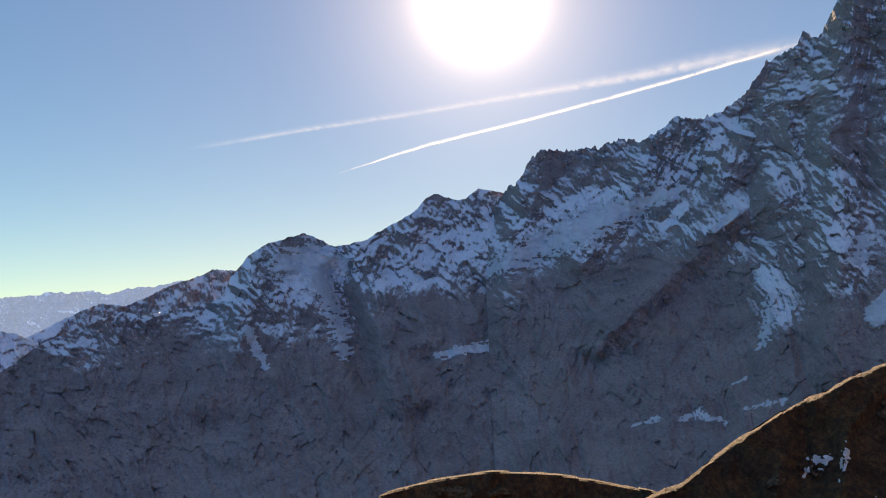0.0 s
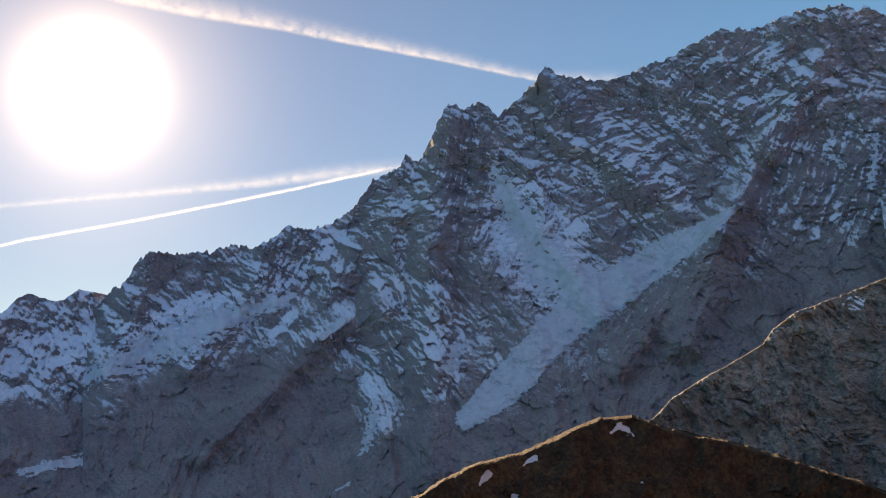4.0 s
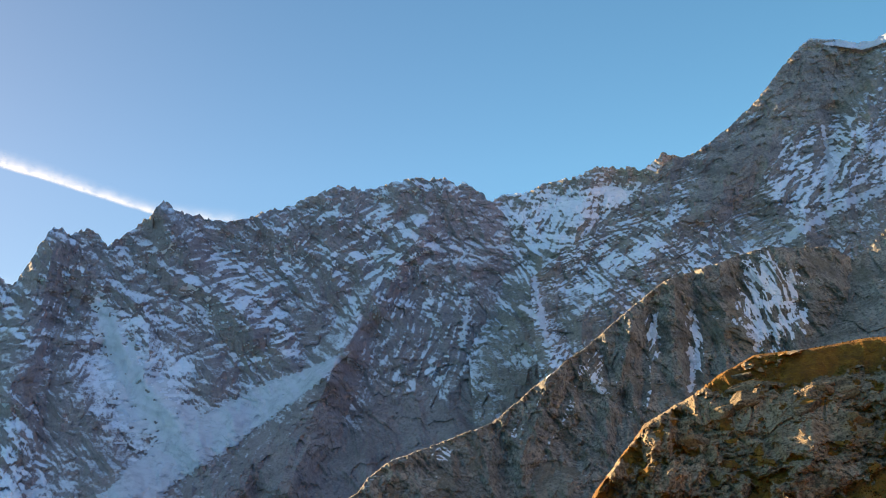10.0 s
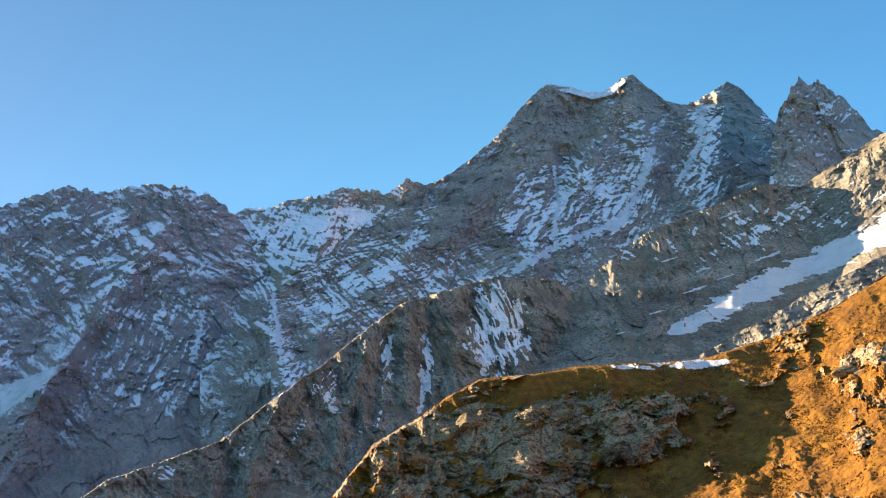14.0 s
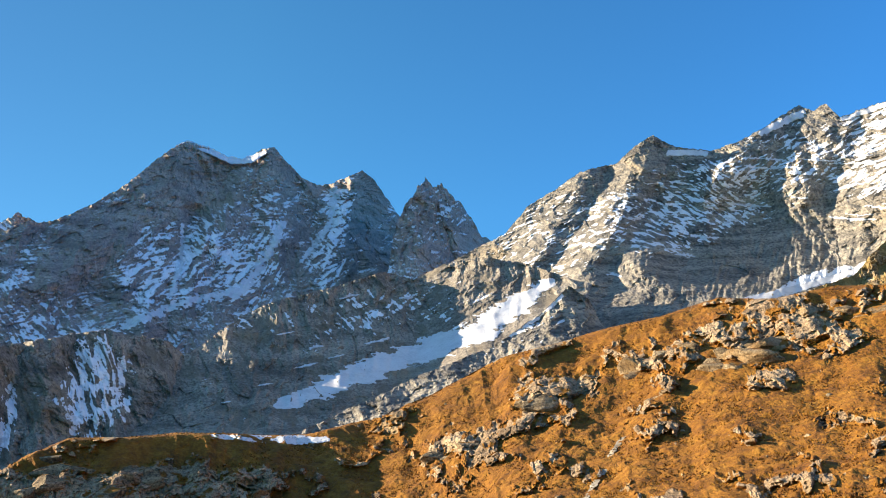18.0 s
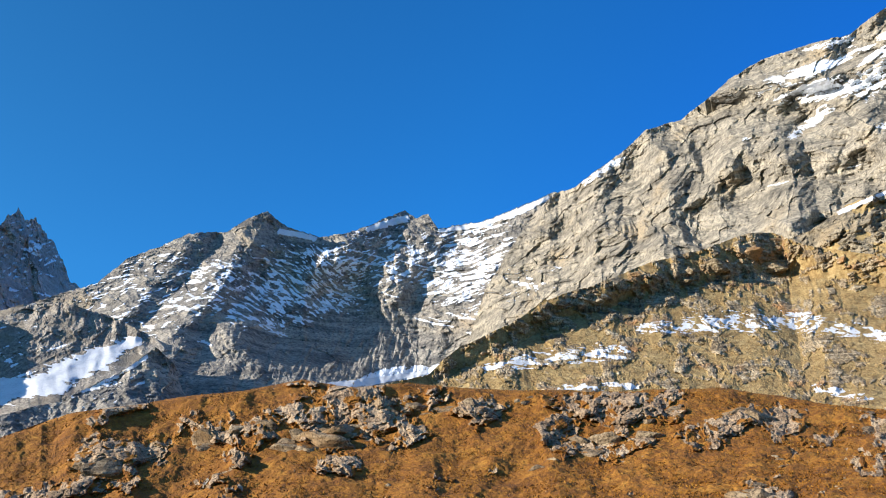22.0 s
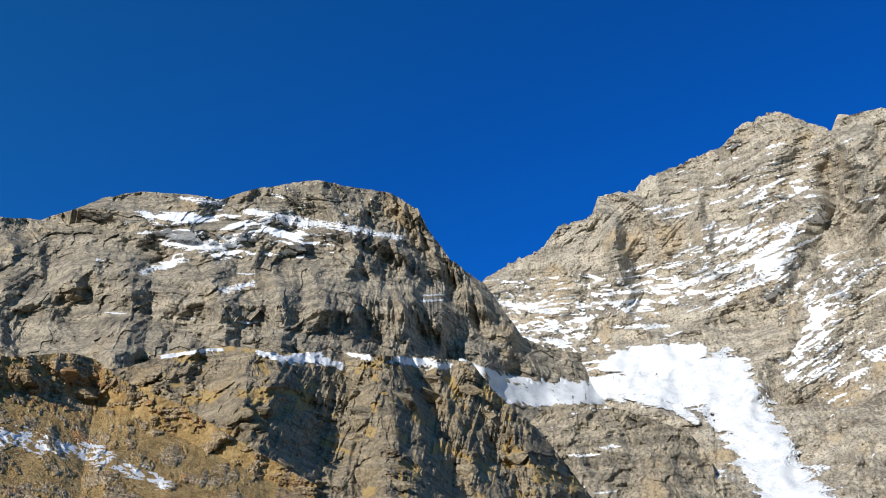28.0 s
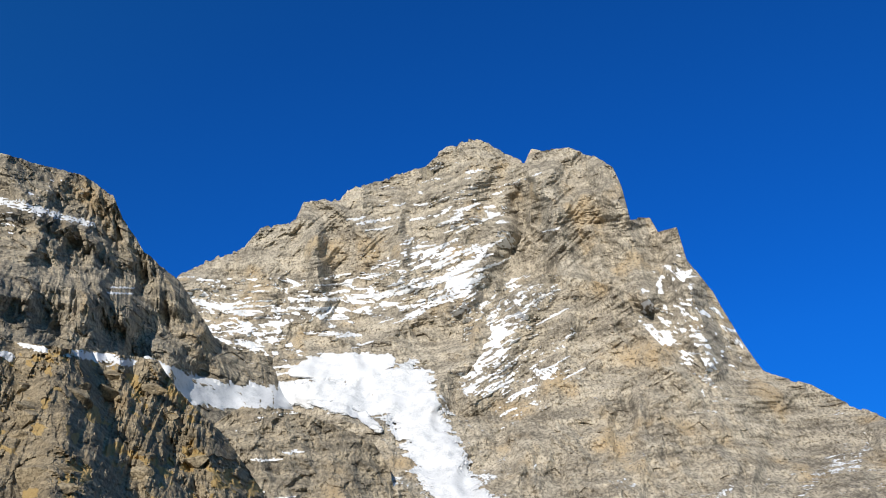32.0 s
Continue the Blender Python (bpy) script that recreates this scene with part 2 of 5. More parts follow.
def facets(x, y, seed=0, tilt=0.8):
    """Broken blocks: every cell a tilted plane of its own, about -1 to 1."""
    bx, by = np.floor(x), np.floor(y)
    ix, iy = bx.astype(np.int32), by.astype(np.int32)
    best = np.full(x.shape, 9.0)
    out = np.zeros(x.shape)
    for p in (-1, 0, 1):
        for q in (-1, 0, 1):
            r = RAND[cell(ix + p, iy + q, seed)]
            dx, dy = x - (bx + p + r[..., 0]), y - (by + q + r[..., 1])
            dist = dx * dx + dy * dy
            near = dist < best
            best = np.where(near, dist, best)
            out = np.where(near, r[..., 2] - 0.5 + tilt * ((r[..., 3] - 0.5) * 2 * dx + (r[..., 2] - 0.65) * 1.4 * dy), out)
    return out * 1.3


def fbm(x, y, octaves=5, gain=0.5, seed=0):
    out, amp, tot = 0.0, 1.0, 0.0
    for i in range(octaves):
        out = out + amp * perlin(x, y, seed + i * 17)
        tot += amp
        x, y, amp = x * 2.03 + 7.1, y * 2.03 - 3.7, amp * gain
    return out / tot


def ridged(x, y, octaves=4, gain=0.5, seed=0):
    """Sharp ribs with rounded hollows between, 0 to 1."""
    out, amp, tot = 0.0, 1.0, 0.0
    for i in range(octaves):
        out = out + amp * (1 - np.abs(perlin(x, y, seed + i * 31)) * 1.6)
        tot += amp
        x, y, amp = x * 2.1 + 3.3, y * 2.1 + 9.2, amp * gain
    return out / tot


def smooth(v, lo, hi):
    k = np.clip((v - lo) / (hi - lo), 0, 1)
    return k * k * (3 - 2 * k)


def grid_mesh(name, co, attrs, mat, flat=True):
    """A mesh of a grid of places, with values at its points."""
    rows, cols = co.shape[:2]
    me = bpy.data.meshes.new(name)
    idx = np.arange(rows * cols).reshape(rows, cols)
    quads = np.stack([idx[:-1, :-1], idx[1:, :-1], idx[1:, 1:], idx[:-1, 1:]], -1).reshape(-1, 4)
    me.vertices.add(rows * cols)
    me.vertices.foreach_set("co", co.reshape(-1).astype(np.float32))
    me.loops.add(quads.size)
    me.loops.foreach_set("vertex_index", quads.reshape(-1).astype(np.int32))
    me.polygons.add(len(quads))
    me.polygons.foreach_set("loop_start", np.arange(0, quads.size, 4, dtype=np.int32))
    me.polygons.foreach_set("use_smooth", np.full(len(quads), not flat))
    me.update(calc_edges=True)
    for key, v in attrs.items():
        a = me.attributes.new(key, "FLOAT", "POINT")
        a.data.foreach_set("value", v.reshape(-1).astype(np.float32))
    me.materials.append(mat)
    return me


def line(pairs, az, width=2):
    pts = np.array(pairs, dtype=float).reshape(-1, width)
    return [np.interp(az, pts[:, 0], pts[:, i]) for i in range(1, width)]


def blob(az, el, patches):
    """Soft patches of cover: bearing, height angle, half length, half width, lean, strength."""
    out = np.zeros(np.broadcast(az, el).shape)
    for a, e, ra, re, lean, k in patches:
        c, s = math.cos(radians(lean)), math.sin(radians(lean))
        da, de = (az - a) * math.cos(radians(e)), el - e
        d = np.sqrt(((da * c + de * s) / ra) ** 2 + ((-da * s + de * c) / re) ** 2)
        out = out + k * (1 - smooth(d, 0.55, 1.25))
    return out


def segments(az, el, ribs):
    """Ribs (out) and clefts (in) along lines: bearing and height of both ends, half width in degrees, metres."""
    out = np.zeros(el.shape)
    for a0, e0, a1, e1, w, m in ribs:
        c = math.cos(radians((e0 + e1) / 2))
        px, py, qx, qy = a0 * c, e0, a1 * c, e1
        L = (qx - px) ** 2 + (qy - py) ** 2 + 1e-9
        k = np.clip(((az * c - px) * (qx - px) + (el - py) * (qy - py)) / L, -0.15, 1.25)
        d = np.hypot(az * c - px - k * (qx - px), el - py - k * (qy - py)) / w
        fade = np.clip(1.25 - d, 0, 1)
        out = out + m * np.where(np.asarray(m) > 0, fade, fade * fade * (3 - 2 * fade))
    return out


SURFACE = {}
TURFED = {}
ROOF = {}


def massif(name, crest, far, foot, mat, step=0.06, rows=220, bend=1.3, jag=(0.06, 0.5), buttress=(70, 420), gully=(26, 110), block=(9, 42), knob=(0, 90),
           crag=(7, 30), beds=(6, 20, 0.15), lean=0.0, snow=-0.35, holds=0.9, top_snow=0.0, patches=(), turf=None, rocks=(), ribs=(), soften=(), snowline=None, back=900, seed=1, snow_noise=0.35, even=4.0, stripe=None, hummock=None, brow=None, zones=(), cliff=0.0):
    """One mountain seen from the camera's hill. crest: bearing and height angle along its skyline; far: bearing and distance
    of the skyline; foot: bearing, height angle and distance of its base. The face between is thrown into buttresses, gullies,
    broken blocks, beds and crags (each: depth and width in metres); the back falls away behind. zones: parts of the face with
    ledges of their own: bearing, height angle, half sizes, dip in degrees, snow held, streakiness, depth and width in metres."""
    a0, a1 = crest[0][0], crest[-1][0]
    az = np.arange(a0, a1 + step / 2, step)
    el_c = line(crest, az)[0]
    d_c = line(far, az)[0]
    el_f, d_f = line(foot, az, 3)
    el_f = np.minimum(el_f, el_c - 0.3)
    # an even roof above the skyline shapes the face, so that notches cut it and don't run down it
    wide = max(3, int(even / step))
    kern = np.hanning(wide * 2 + 1)
    roof = np.convolve(np.pad(el_c, wide, mode="edge"), kern / kern.sum(), "valid") + 0.6
    along = np.radians(az) * d_c
    tooth = ridged(along / 60 * jag[1], 0 * along, 4, 0.6, seed + 5)
    el_f = np.minimum(el_f, el_c - 0.3)
    el_c = el_c + jag[0] * (tooth - tooth.mean()) * 2.4 + jag[0] * 0.9 * facets(along / 16, 0 * along + 0.5, seed + 6)
    v = np.linspace(0, 1, rows)[:, None] ** 1.05
    span = max(2, int(1.2 / step))
    lid = np.max([np.roll(np.pad(el_c, span, mode="edge"), k)[span:-span] for k in range(-span, span + 1)], axis=0)
    flatk = np.ones(2 * span + 1) / (2 * span + 1)
    lid = np.maximum(np.convolve(np.pad(lid, span, mode="edge"), flatk, "valid"), el_c)
    ROOF[name] = lid
    el = np.minimum(lid[None] + (el_f - lid)[None] * v, el_c[None])
    rel = np.clip((roof[None] - el) / (roof - el_f)[None], 0, 1)
    d = d_f[None] + (d_c - d_f)[None] * (np.interp(rel, [0, cliff, 1], [1, 0.96, 0]) if cliff else 1 - rel ** bend)
    z = d * np.tan(np.radians(el))
    mid = d_c * 0.6 + d_f * 0.4
    s = (np.radians(a0) * mid[0] + np.cumsum(np.hypot(np.radians(step) * mid, np.gradient(mid))))[None] + lean * z
    if turf is not None:
        z = np.radians(el) * mid[None]
    warp = fbm(s / (buttress[1] * 0.8), z / (buttress[1] * 0.8), 3, 0.5, seed + 1)
    sw, zw = s + 0.22 * buttress[1] * warp, z + 0.3 * buttress[1] * fbm(s / buttress[1], z / buttress[1], 3, 0.5, seed + 13)
    soft = 1 - np.clip(blob(az[None], el, soften), 0, 1) * 0.85
    if cliff:
        soft = soft * np.where(rel < cliff * 1.2, 1.0, 0.35)
    stone = np.ones_like(el)
    if turf is not None:
        ledge, wide_rock = turf[5]
        raw = fbm(s / wide_rock + 0.5 * warp, z / (wide_rock * 0.62), 5, 0.58, seed + 24) * 1.5 + blob(az[None] + 0.8 * warp, el + 0.5 * warp, rocks) * 0.45 + turf[0]
        mesa = smooth(raw, 0.30, 0.42) + 0.7 * smooth(raw, 0.52, 0.62) + 0.5 * smooth(raw, 0.74, 0.82)
        stone = smooth(raw + turf[2] * fbm(s / turf[3], z / turf[3], 4, 0.65, seed + 12), turf[1] - 0.1, turf[1] + 0.14)
        stone = stone * (1 - 0.8 * smooth(fbm(s / (turf[3] * 2.2), z / (turf[3] * 1.2), 4, 0.6, seed + 25), 0.05, 0.3))
        soft = soft * (0.12 + 0.88 * stone)
    out = buttress[0] * (ridged(sw / buttress[1], zw / (buttress[1] * 1.7), 3, 0.5, seed + 2) - 0.6) * 1.6
    out = out + segments(az[None] + 0.35 * warp, el + 0.25 * fbm(s / 90, z / 90, 3, 0.5, seed + 14), ribs)
    out = out + gully[0] * (ridged(sw / gully[1], zw / (gully[1] * 2.2), 3, 0.55, seed + 3) - 0.6) * 1.6 * (0.3 + 0.7 * soft)
    tilt_z = z + beds[2] * s
    if knob[0]:
        lump = np.abs(perlin(sw / knob[1], zw / (knob[1] * 1.9), seed + 20)) + 0.5 * np.abs(perlin(sw / (knob[1] * 0.45), zw / (knob[1] * 0.8), seed + 21)) + 0.25 * np.abs(perlin(sw / (knob[1] * 0.2), zw / (knob[1] * 0.3), seed + 22))
        out = out + knob[0] * 2.2 * (lump - 0.45) * (0.2 + 0.8 * soft)
    out = out + block[0] * (facets(sw / block[1], zw / (block[1] * 1.1), seed + 15) + 0.5 * facets(sw / (block[1] * 0.36), zw / (block[1] * 0.34), seed + 16)) * soft
    bent = tilt_z + beds[1] * 0.9 * fbm(s / (beds[1] * 7), z / (beds[1] * 4), 3, 0.55, seed + 8)
    layer = np.abs(perlin(s / (beds[1] * 9), bent / beds[1], seed + 9)) + 0.5 * np.abs(perlin(s / (beds[1] * 4), bent / (beds[1] * 0.42), seed + 10))
    out = out - beds[0] * 2.2 * layer * soft * smooth(fbm(s / (beds[1] * 9), z / (beds[1] * 6), 3, 0.5, seed + 17), -0.4, 0.3)
    out = out + crag[0] * fbm(s / crag[1], z / (crag[1] * 1.2), 5, 0.62, seed + 4) * soft * 1.6
    if turf is not None:
        out = out + ledge * mesa
        out = out + stone * turf[4] + (1 - stone) * turf[4] * 0.12 * fbm(s / 2.2, z / 1.1, 3, 0.6, seed + 18)
    streaks = np.zeros_like(el)
    gx, gy = np.radians(az)[None] * np.cos(np.radians(el)) * mid[None], np.radians(el) * mid[None]
    for k, (za, ze, ra, re, dip, held, streaky, deep, wide_m) in enumerate(zones):
        cut = np.s_[:, max(0, int((za - 1.5 * ra - 1.5 - a0) / step)):max(2, int((za + 1.5 * ra + 1.5 - a0) / step))]
        px, py = gx[cut], gy[cut]
        sway = fbm(px / (wide_m * 9), py / (wide_m * 9), 2, 0.5, seed + 70 + k)
        here = np.clip(blob(az[None][cut] + 0.8 * warp[cut], el[cut] + 0.5 * sway, [(za, ze, ra, re, 0, 1.0)]), 0, 1)
        c, q = math.cos(radians(dip)), math.sin(radians(dip))
        u, w = px * c + py * q, py * c - px * q + 1.6 * wide_m * sway
        band = fbm(u / (wide_m * 5), w / wide_m, 4, 0.6, seed + 73 + k) + 0.8 * (ridged(u / (wide_m * 8), w / (wide_m * 1.4), 2, 0.6, seed + 76 + k) - 0.62)
        streaks[cut] += here * (held + streaky * band)
        out[cut] += here * deep * band
    d = d - out
    if brow:
        d = d + brow[1] * np.clip(1 - (el_c[None] - el) / brow[0], 0, 1) ** 2
    z = d * np.tan(np.radians(el)) + EYE[2]
    x, y = d * np.sin(np.radians(az))[None], d * np.cos(np.radians(az))[None]
    if hummock:
        h, w = hummock
        z = z + h * (fbm(x / w, y / w, 3, 0.6, seed + 50) + 0.5 * np.abs(fbm(x / (w * 0.35), y / (w * 0.35), 3, 0.6, seed + 51))) * smooth(v, 0.0, 0.04) * 1.6
    co = np.stack([x, y, z], -1)
    SURFACE[name] = (az, el_c, el_f, d)
    TURFED[name] = stone
    # the hold of snow follows the lie of the ground
    nrm = np.cross(np.gradient(co, axis=0), np.gradient(co, axis=1))
    up = np.abs(nrm[..., 2]) / (np.linalg.norm(nrm, axis=-1) + 1e-9)
    hi = np.clip((el - el_f[None]) / (el_c - el_f + 1e-6)[None], 0, 1)
    cover = snow + holds * up + top_snow * hi + snow_noise * fbm(s / 130, z / 110, 5, 0.6, seed + 11) + blob(az[None] + 0.4 * warp, el, patches) + streaks
    if stripe:
        cover = cover + stripe[0] * fbm(s / stripe[1], bent / stripe[2], 4, 0.6, seed + 40) * (0.6 + 0.8 * smooth(fbm(s / 150, z / 100, 3, 0.5, seed + 41), -0.3, 0.3))
    if snowline:
        cover = cover - 0.8 * smooth(line(snowline, az)[0][None] + 3.0 * warp + 1.5 * fbm(s / 60, z / 90, 4, 0.6, seed + 26) - el, -1.0, 2.6)
    attrs = {"snow": cover, "turf": 1 - stone if turf is not None else np.zeros_like(cover)}
    # the far side
    k = np.linspace(1, 0.08, 10)[:, None]
    bd = d[0][None] + back * k
    bz = z[0][None] - (back * k) * (0.9 + 0.3 * k)
    bco = np.stack([bd * np.sin(np.radians(az))[None], bd * np.cos(np.radians(az))[None], bz], -1)
    co = np.concatenate([bco, co])
    attrs = {kk: np.concatenate([np.repeat(vv[:1], 10, 0), vv]) for kk, vv in attrs.items()}
    at = Vector((co[-1, :, 0].mean(), co[-1, :, 1].mean(), co[-1, :, 2].min()))
    ob = new(name, grid_mesh(name, co - np.array(at), attrs, mat))
    ob.location = at
    return ob


def on_surface(name, az, el, values=None):
    """The distance of a mountain's face at bearings and height angles."""
    a, top, foot, d = SURFACE[name]
    d = d if values is None else values
    fi = np.clip((az - a[0]) / (a[1] - a[0]), 0, len(a) - 1.001)
    i = fi.astype(int)
    fi = fi - i
    t, f = np.interp(az, a, ROOF[name]), np.interp(az, a, foot)
    fj = np.clip((t - el) / (t - f), 0, 1) ** (1 / 1.05) * (d.shape[0] - 1)
    j = np.minimum(fj.astype(int), d.shape[0] - 2)
    fj = fj - j
    return (d[j, i] * (1 - fi) + d[j, i + 1] * fi) * (1 - fj) + (d[j + 1, i] * (1 - fi) + d[j + 1, i + 1] * fi) * fj


def blur(v, n):
    k = np.hanning(2 * n + 3)[1:-1]
    k = k / k.sum()
    v = np.apply_along_axis(lambda r: np.convolve(np.pad(r, n, mode="edge"), k, "valid"), 0, v)
    return np.apply_along_axis(lambda r: np.convolve(np.pad(r, n, mode="edge"), k, "valid"), 1, v)


def largest_piece(q):
    """Of the cells that hold, those of the largest piece that hangs together."""
    cells = set(zip(*np.nonzero(q)))
    best = []
    while cells:
        stack = [cells.pop()]
        piece = list(stack)
        while stack:
            j, i = stack.pop()
            for step in ((j + 1, i), (j - 1, i), (j, i + 1), (j, i - 1)):
                if step in cells:
                    cells.discard(step)
                    stack.append(step)
                    piece.append(step)
        best = piece if len(piece) > len(best) else best
    out = np.zeros_like(q)
    if best:
        j, i = np.array(best).T
        out[j, i] = True
    return out


def snow_sheet(owner, name, label, path, mat, lift=3.0, step=0.05, ragged=0.5, crevasse=0.0, fill=3, top=True, seed=5, squash=2.0, category="snow", crevasse_dip=0.4, fray=9.0, over=-0.02, tilt=0.0):
    """Snow or ice lying on a mountain's face along a line of bearing, height angle and half width, with a ragged edge."""
    base = owner.name
    pts = np.array(path, dtype=float)
    m = pts[:, 2].max() * 1.6 + 0.2
    az = np.arange(pts[:, 0].min() - m, pts[:, 0].max() + m, step)
    el = np.arange(pts[:, 1].max() + m, pts[:, 1].min() - m, -step * 0.8)
    A, E = np.meshgrid(az, el)
    inside = np.full(A.shape, -9.0)
    for (p0, e0, w0), (p1, e1, w1) in zip(path, path[1:]):
        c = math.cos(radians(e0))
        qx, qy = (p1 - p0) * c, e1 - e0
        k = np.clip(((A - p0) * c * qx + (E - e0) * qy) / (qx * qx + qy * qy + 1e-9), 0, 1)
        dist = np.hypot((A - p0) * c - k * qx, E - e0 - k * qy)
        inside = np.maximum(inside, 1 - dist / (w0 + (w1 - w0) * k))
    D = on_surface(base, A, E)
    s, z = np.radians(A) * D, D * np.tan(np.radians(E))
    inside = inside + ragged * fbm(s / (fray * 4), (z + 0.1 * s) / (fray * 4 / squash), 5, 0.68, seed) * 1.5
    a, ctop, cfoot, _ = SURFACE[base]
    inside = np.where((E > np.interp(A, a, ctop) + over) | (E < np.interp(A, a, cfoot) + 0.05), -1, inside)
    keep = inside > 0
    if fill:
        D = blur(D, fill)
    D = D - lift * np.clip(inside * 4, 0.15, 1)
    D = D + tilt * (E - pts[:, 1].mean())
    if crevasse:
        bent = z + crevasse_dip * s + 18 * fbm(s / 90, z / 90, 3, 0.5, seed + 2)
        crack = np.abs(perlin(s / 70, bent / 13, seed + 3)) + 0.6 * np.abs(perlin(s / 24, bent / 5, seed + 4))
        D = D - crevasse * (crack + 0.9 * facets(s / 26, bent / 11, seed + 6)) * smooth(fbm(s / 120, z / 70, 3, 0.5, seed + 7), -0.35, 0.25)
    z = D * np.tan(np.radians(E)) + EYE[2]
    co = np.stack([D * np.sin(np.radians(A)), D * np.cos(np.radians(A)), z], -1).reshape(-1, 3)
    n = A.shape[1]
    q = keep[:-1, :-1] & keep[1:, :-1] & keep[1:, 1:] & keep[:-1, 1:]
    if not top:
        q = largest_piece(q)
    jj, ii = np.nonzero(q)
    quads = np.stack([jj * n + ii, (jj + 1) * n + ii, (jj + 1) * n + ii + 1, jj * n + ii + 1], 1)
    used, inv = np.unique(quads, return_inverse=True)
    co = co[used]
    at = Vector(co.mean(0))
    me = bpy.data.meshes.new(name)
    quads = inv.reshape(-1, 4)
    me.vertices.add(len(co))
    me.vertices.foreach_set("co", (co - np.array(at)).reshape(-1).astype(np.float32))
    me.loops.add(quads.size)
    me.loops.foreach_set("vertex_index", quads.reshape(-1).astype(np.int32))
    me.polygons.add(len(quads))
    me.polygons.foreach_set("loop_start", np.arange(0, quads.size, 4, dtype=np.int32))
    me.polygons.foreach_set("use_smooth", np.full(len(quads), not crevasse))
    me.update(calc_edges=True)
    me.materials.append(mat)
    ob = new(name, me)
    if top:
        ob.location = at
        return tagged(ob, label, category)
    ob.parent = owner
    ob.location = at - owner.location
    ob["label"] = label
    return ob


def snow_material(name, tint, dirt):
    m, t, p, pos = mat_new(name)
    a = n_noise(t, pos, 0.03, 6, 0.62)
    b = n_noise(t, pos, 0.22, 5, 0.65, (1, 1, 2.5))
    both = n_math(t, "ADD", n_math(t, "MULTIPLY", a, 0.5), n_math(t, "MULTIPLY", b, 0.5))
    col = n_ramp(t, both, [(0.36, dirt), (0.5, tint), (0.66, tuple(min(0.8, k * 1.12) for k in tint))])
    t.links.new(col, p.inputs["Base Color"])
    p.inputs["Roughness"].default_value = 0.6
    p.inputs["Specular IOR Level"].default_value = 0.3
    n_bump(t, p, both, 0.6, 2.5)
    return m


SNOW = snow_material("wind_packed_snow", (0.61, 0.63, 0.66), (0.46, 0.48, 0.52))
ICE = snow_material("crevassed_ice", (0.57, 0.59, 0.625), (0.34, 0.37, 0.41))


# ---- ground ----
def valley_ground():
    """One sheet under everything: the hillside underfoot, the valley to the south-west, the rising cirque to the north."""
    az = np.linspace(-180, 180, 361)
    r = np.concatenate([[0.0, 1.0, 2.0, 4.0, 8.0, 15.0, 25.0], np.geomspace(45, 4950, 60)])
    low = line([(-180, -24), (-120, -25), (-85, -25), (-50, -25), (-30, -23), (0, -15), (30, -7), (60, -2), (90, 2), (130, 2), (160, -8), (180, -24)], az)[0]
    R, A = np.meshgrid(r, az, indexing="ij")
    L = np.tile(low, (len(r), 1))
    z = np.where(R < 2, -0.0, (R - 2) * np.tan(np.radians(L)))
    z = np.maximum(z, -980.0)
    z = z + 3 * fbm(R * np.sin(np.radians(A)) / 120, R * np.cos(np.radians(A)) / 120, 4) * smooth(R, 30, 300)
    co = np.stack([R * np.sin(np.radians(A)), R * np.cos(np.radians(A)), z], -1)
    zero = np.zeros_like(z)
    ob = new("ground", grid_mesh("ground", co, {"snow": zero - 1, "turf": zero + 0.8}, TURF_GROUND, flat=False))
    return tagged(ob, "autumn turf hillside dropping into a deep valley", "ground", kind="structure")


valley_ground()

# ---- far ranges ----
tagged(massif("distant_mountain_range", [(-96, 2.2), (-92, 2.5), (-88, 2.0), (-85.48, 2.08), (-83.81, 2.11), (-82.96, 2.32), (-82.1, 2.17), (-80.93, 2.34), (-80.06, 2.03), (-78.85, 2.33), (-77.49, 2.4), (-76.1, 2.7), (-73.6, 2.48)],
              [(-96, 4900), (-73, 4900)], [(-96, -3, 4700), (-73, -3, 4700)], FAR_HAZE_ROCK, 0.06, 60, jag=(0.05, 0.8), buttress=(40, 300), gully=(14, 80), snow=-0.1, top_snow=0.05, back=90, seed=21),
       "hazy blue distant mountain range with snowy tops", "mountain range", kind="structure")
tagged(massif("middle_ridge", [(-95, -1.6), (-90, -1.0), (-84.98, -0.44), (-83.85, 0.04), (-82.13, 0.91), (-80.36, 1.57), (-79.12, 1.33), (-76.73, 2.37), (-75.32, 2.8), (-74.37, 3.22), (-73.11, 3.1), (-70.5, 2.72)],
              [(-95, 4700), (-70, 4700)], [(-95, -9, 4000), (-70, -8, 4100)], WEST_HAZE_ROCK, 0.06, 90, jag=(0.05, 0.7), snow=-0.3, top_snow=0.4, back=250, seed=22),
       "dark forested ridge closing the valley, faintly snowy", "mountain")
tagged(massif("snowy_shoulder", [(-95, 0.9), (-88, 0.6), (-85.51, 0.28), (-84.69, 0.09), (-83.8, -0.39), (-82.46, -1.5), (-81.5, -2.6)],
              [(-95, 4300), (-81, 4300)], [(-95, -9, 3500), (-81, -9, 3600)], WEST_HAZE_ROCK, 0.06, 90, jag=(0.03, 0.6), snow=-0.1, top_snow=0.5, back=300, seed=23),
       "snow-dusted shoulder across the valley", "mountain")

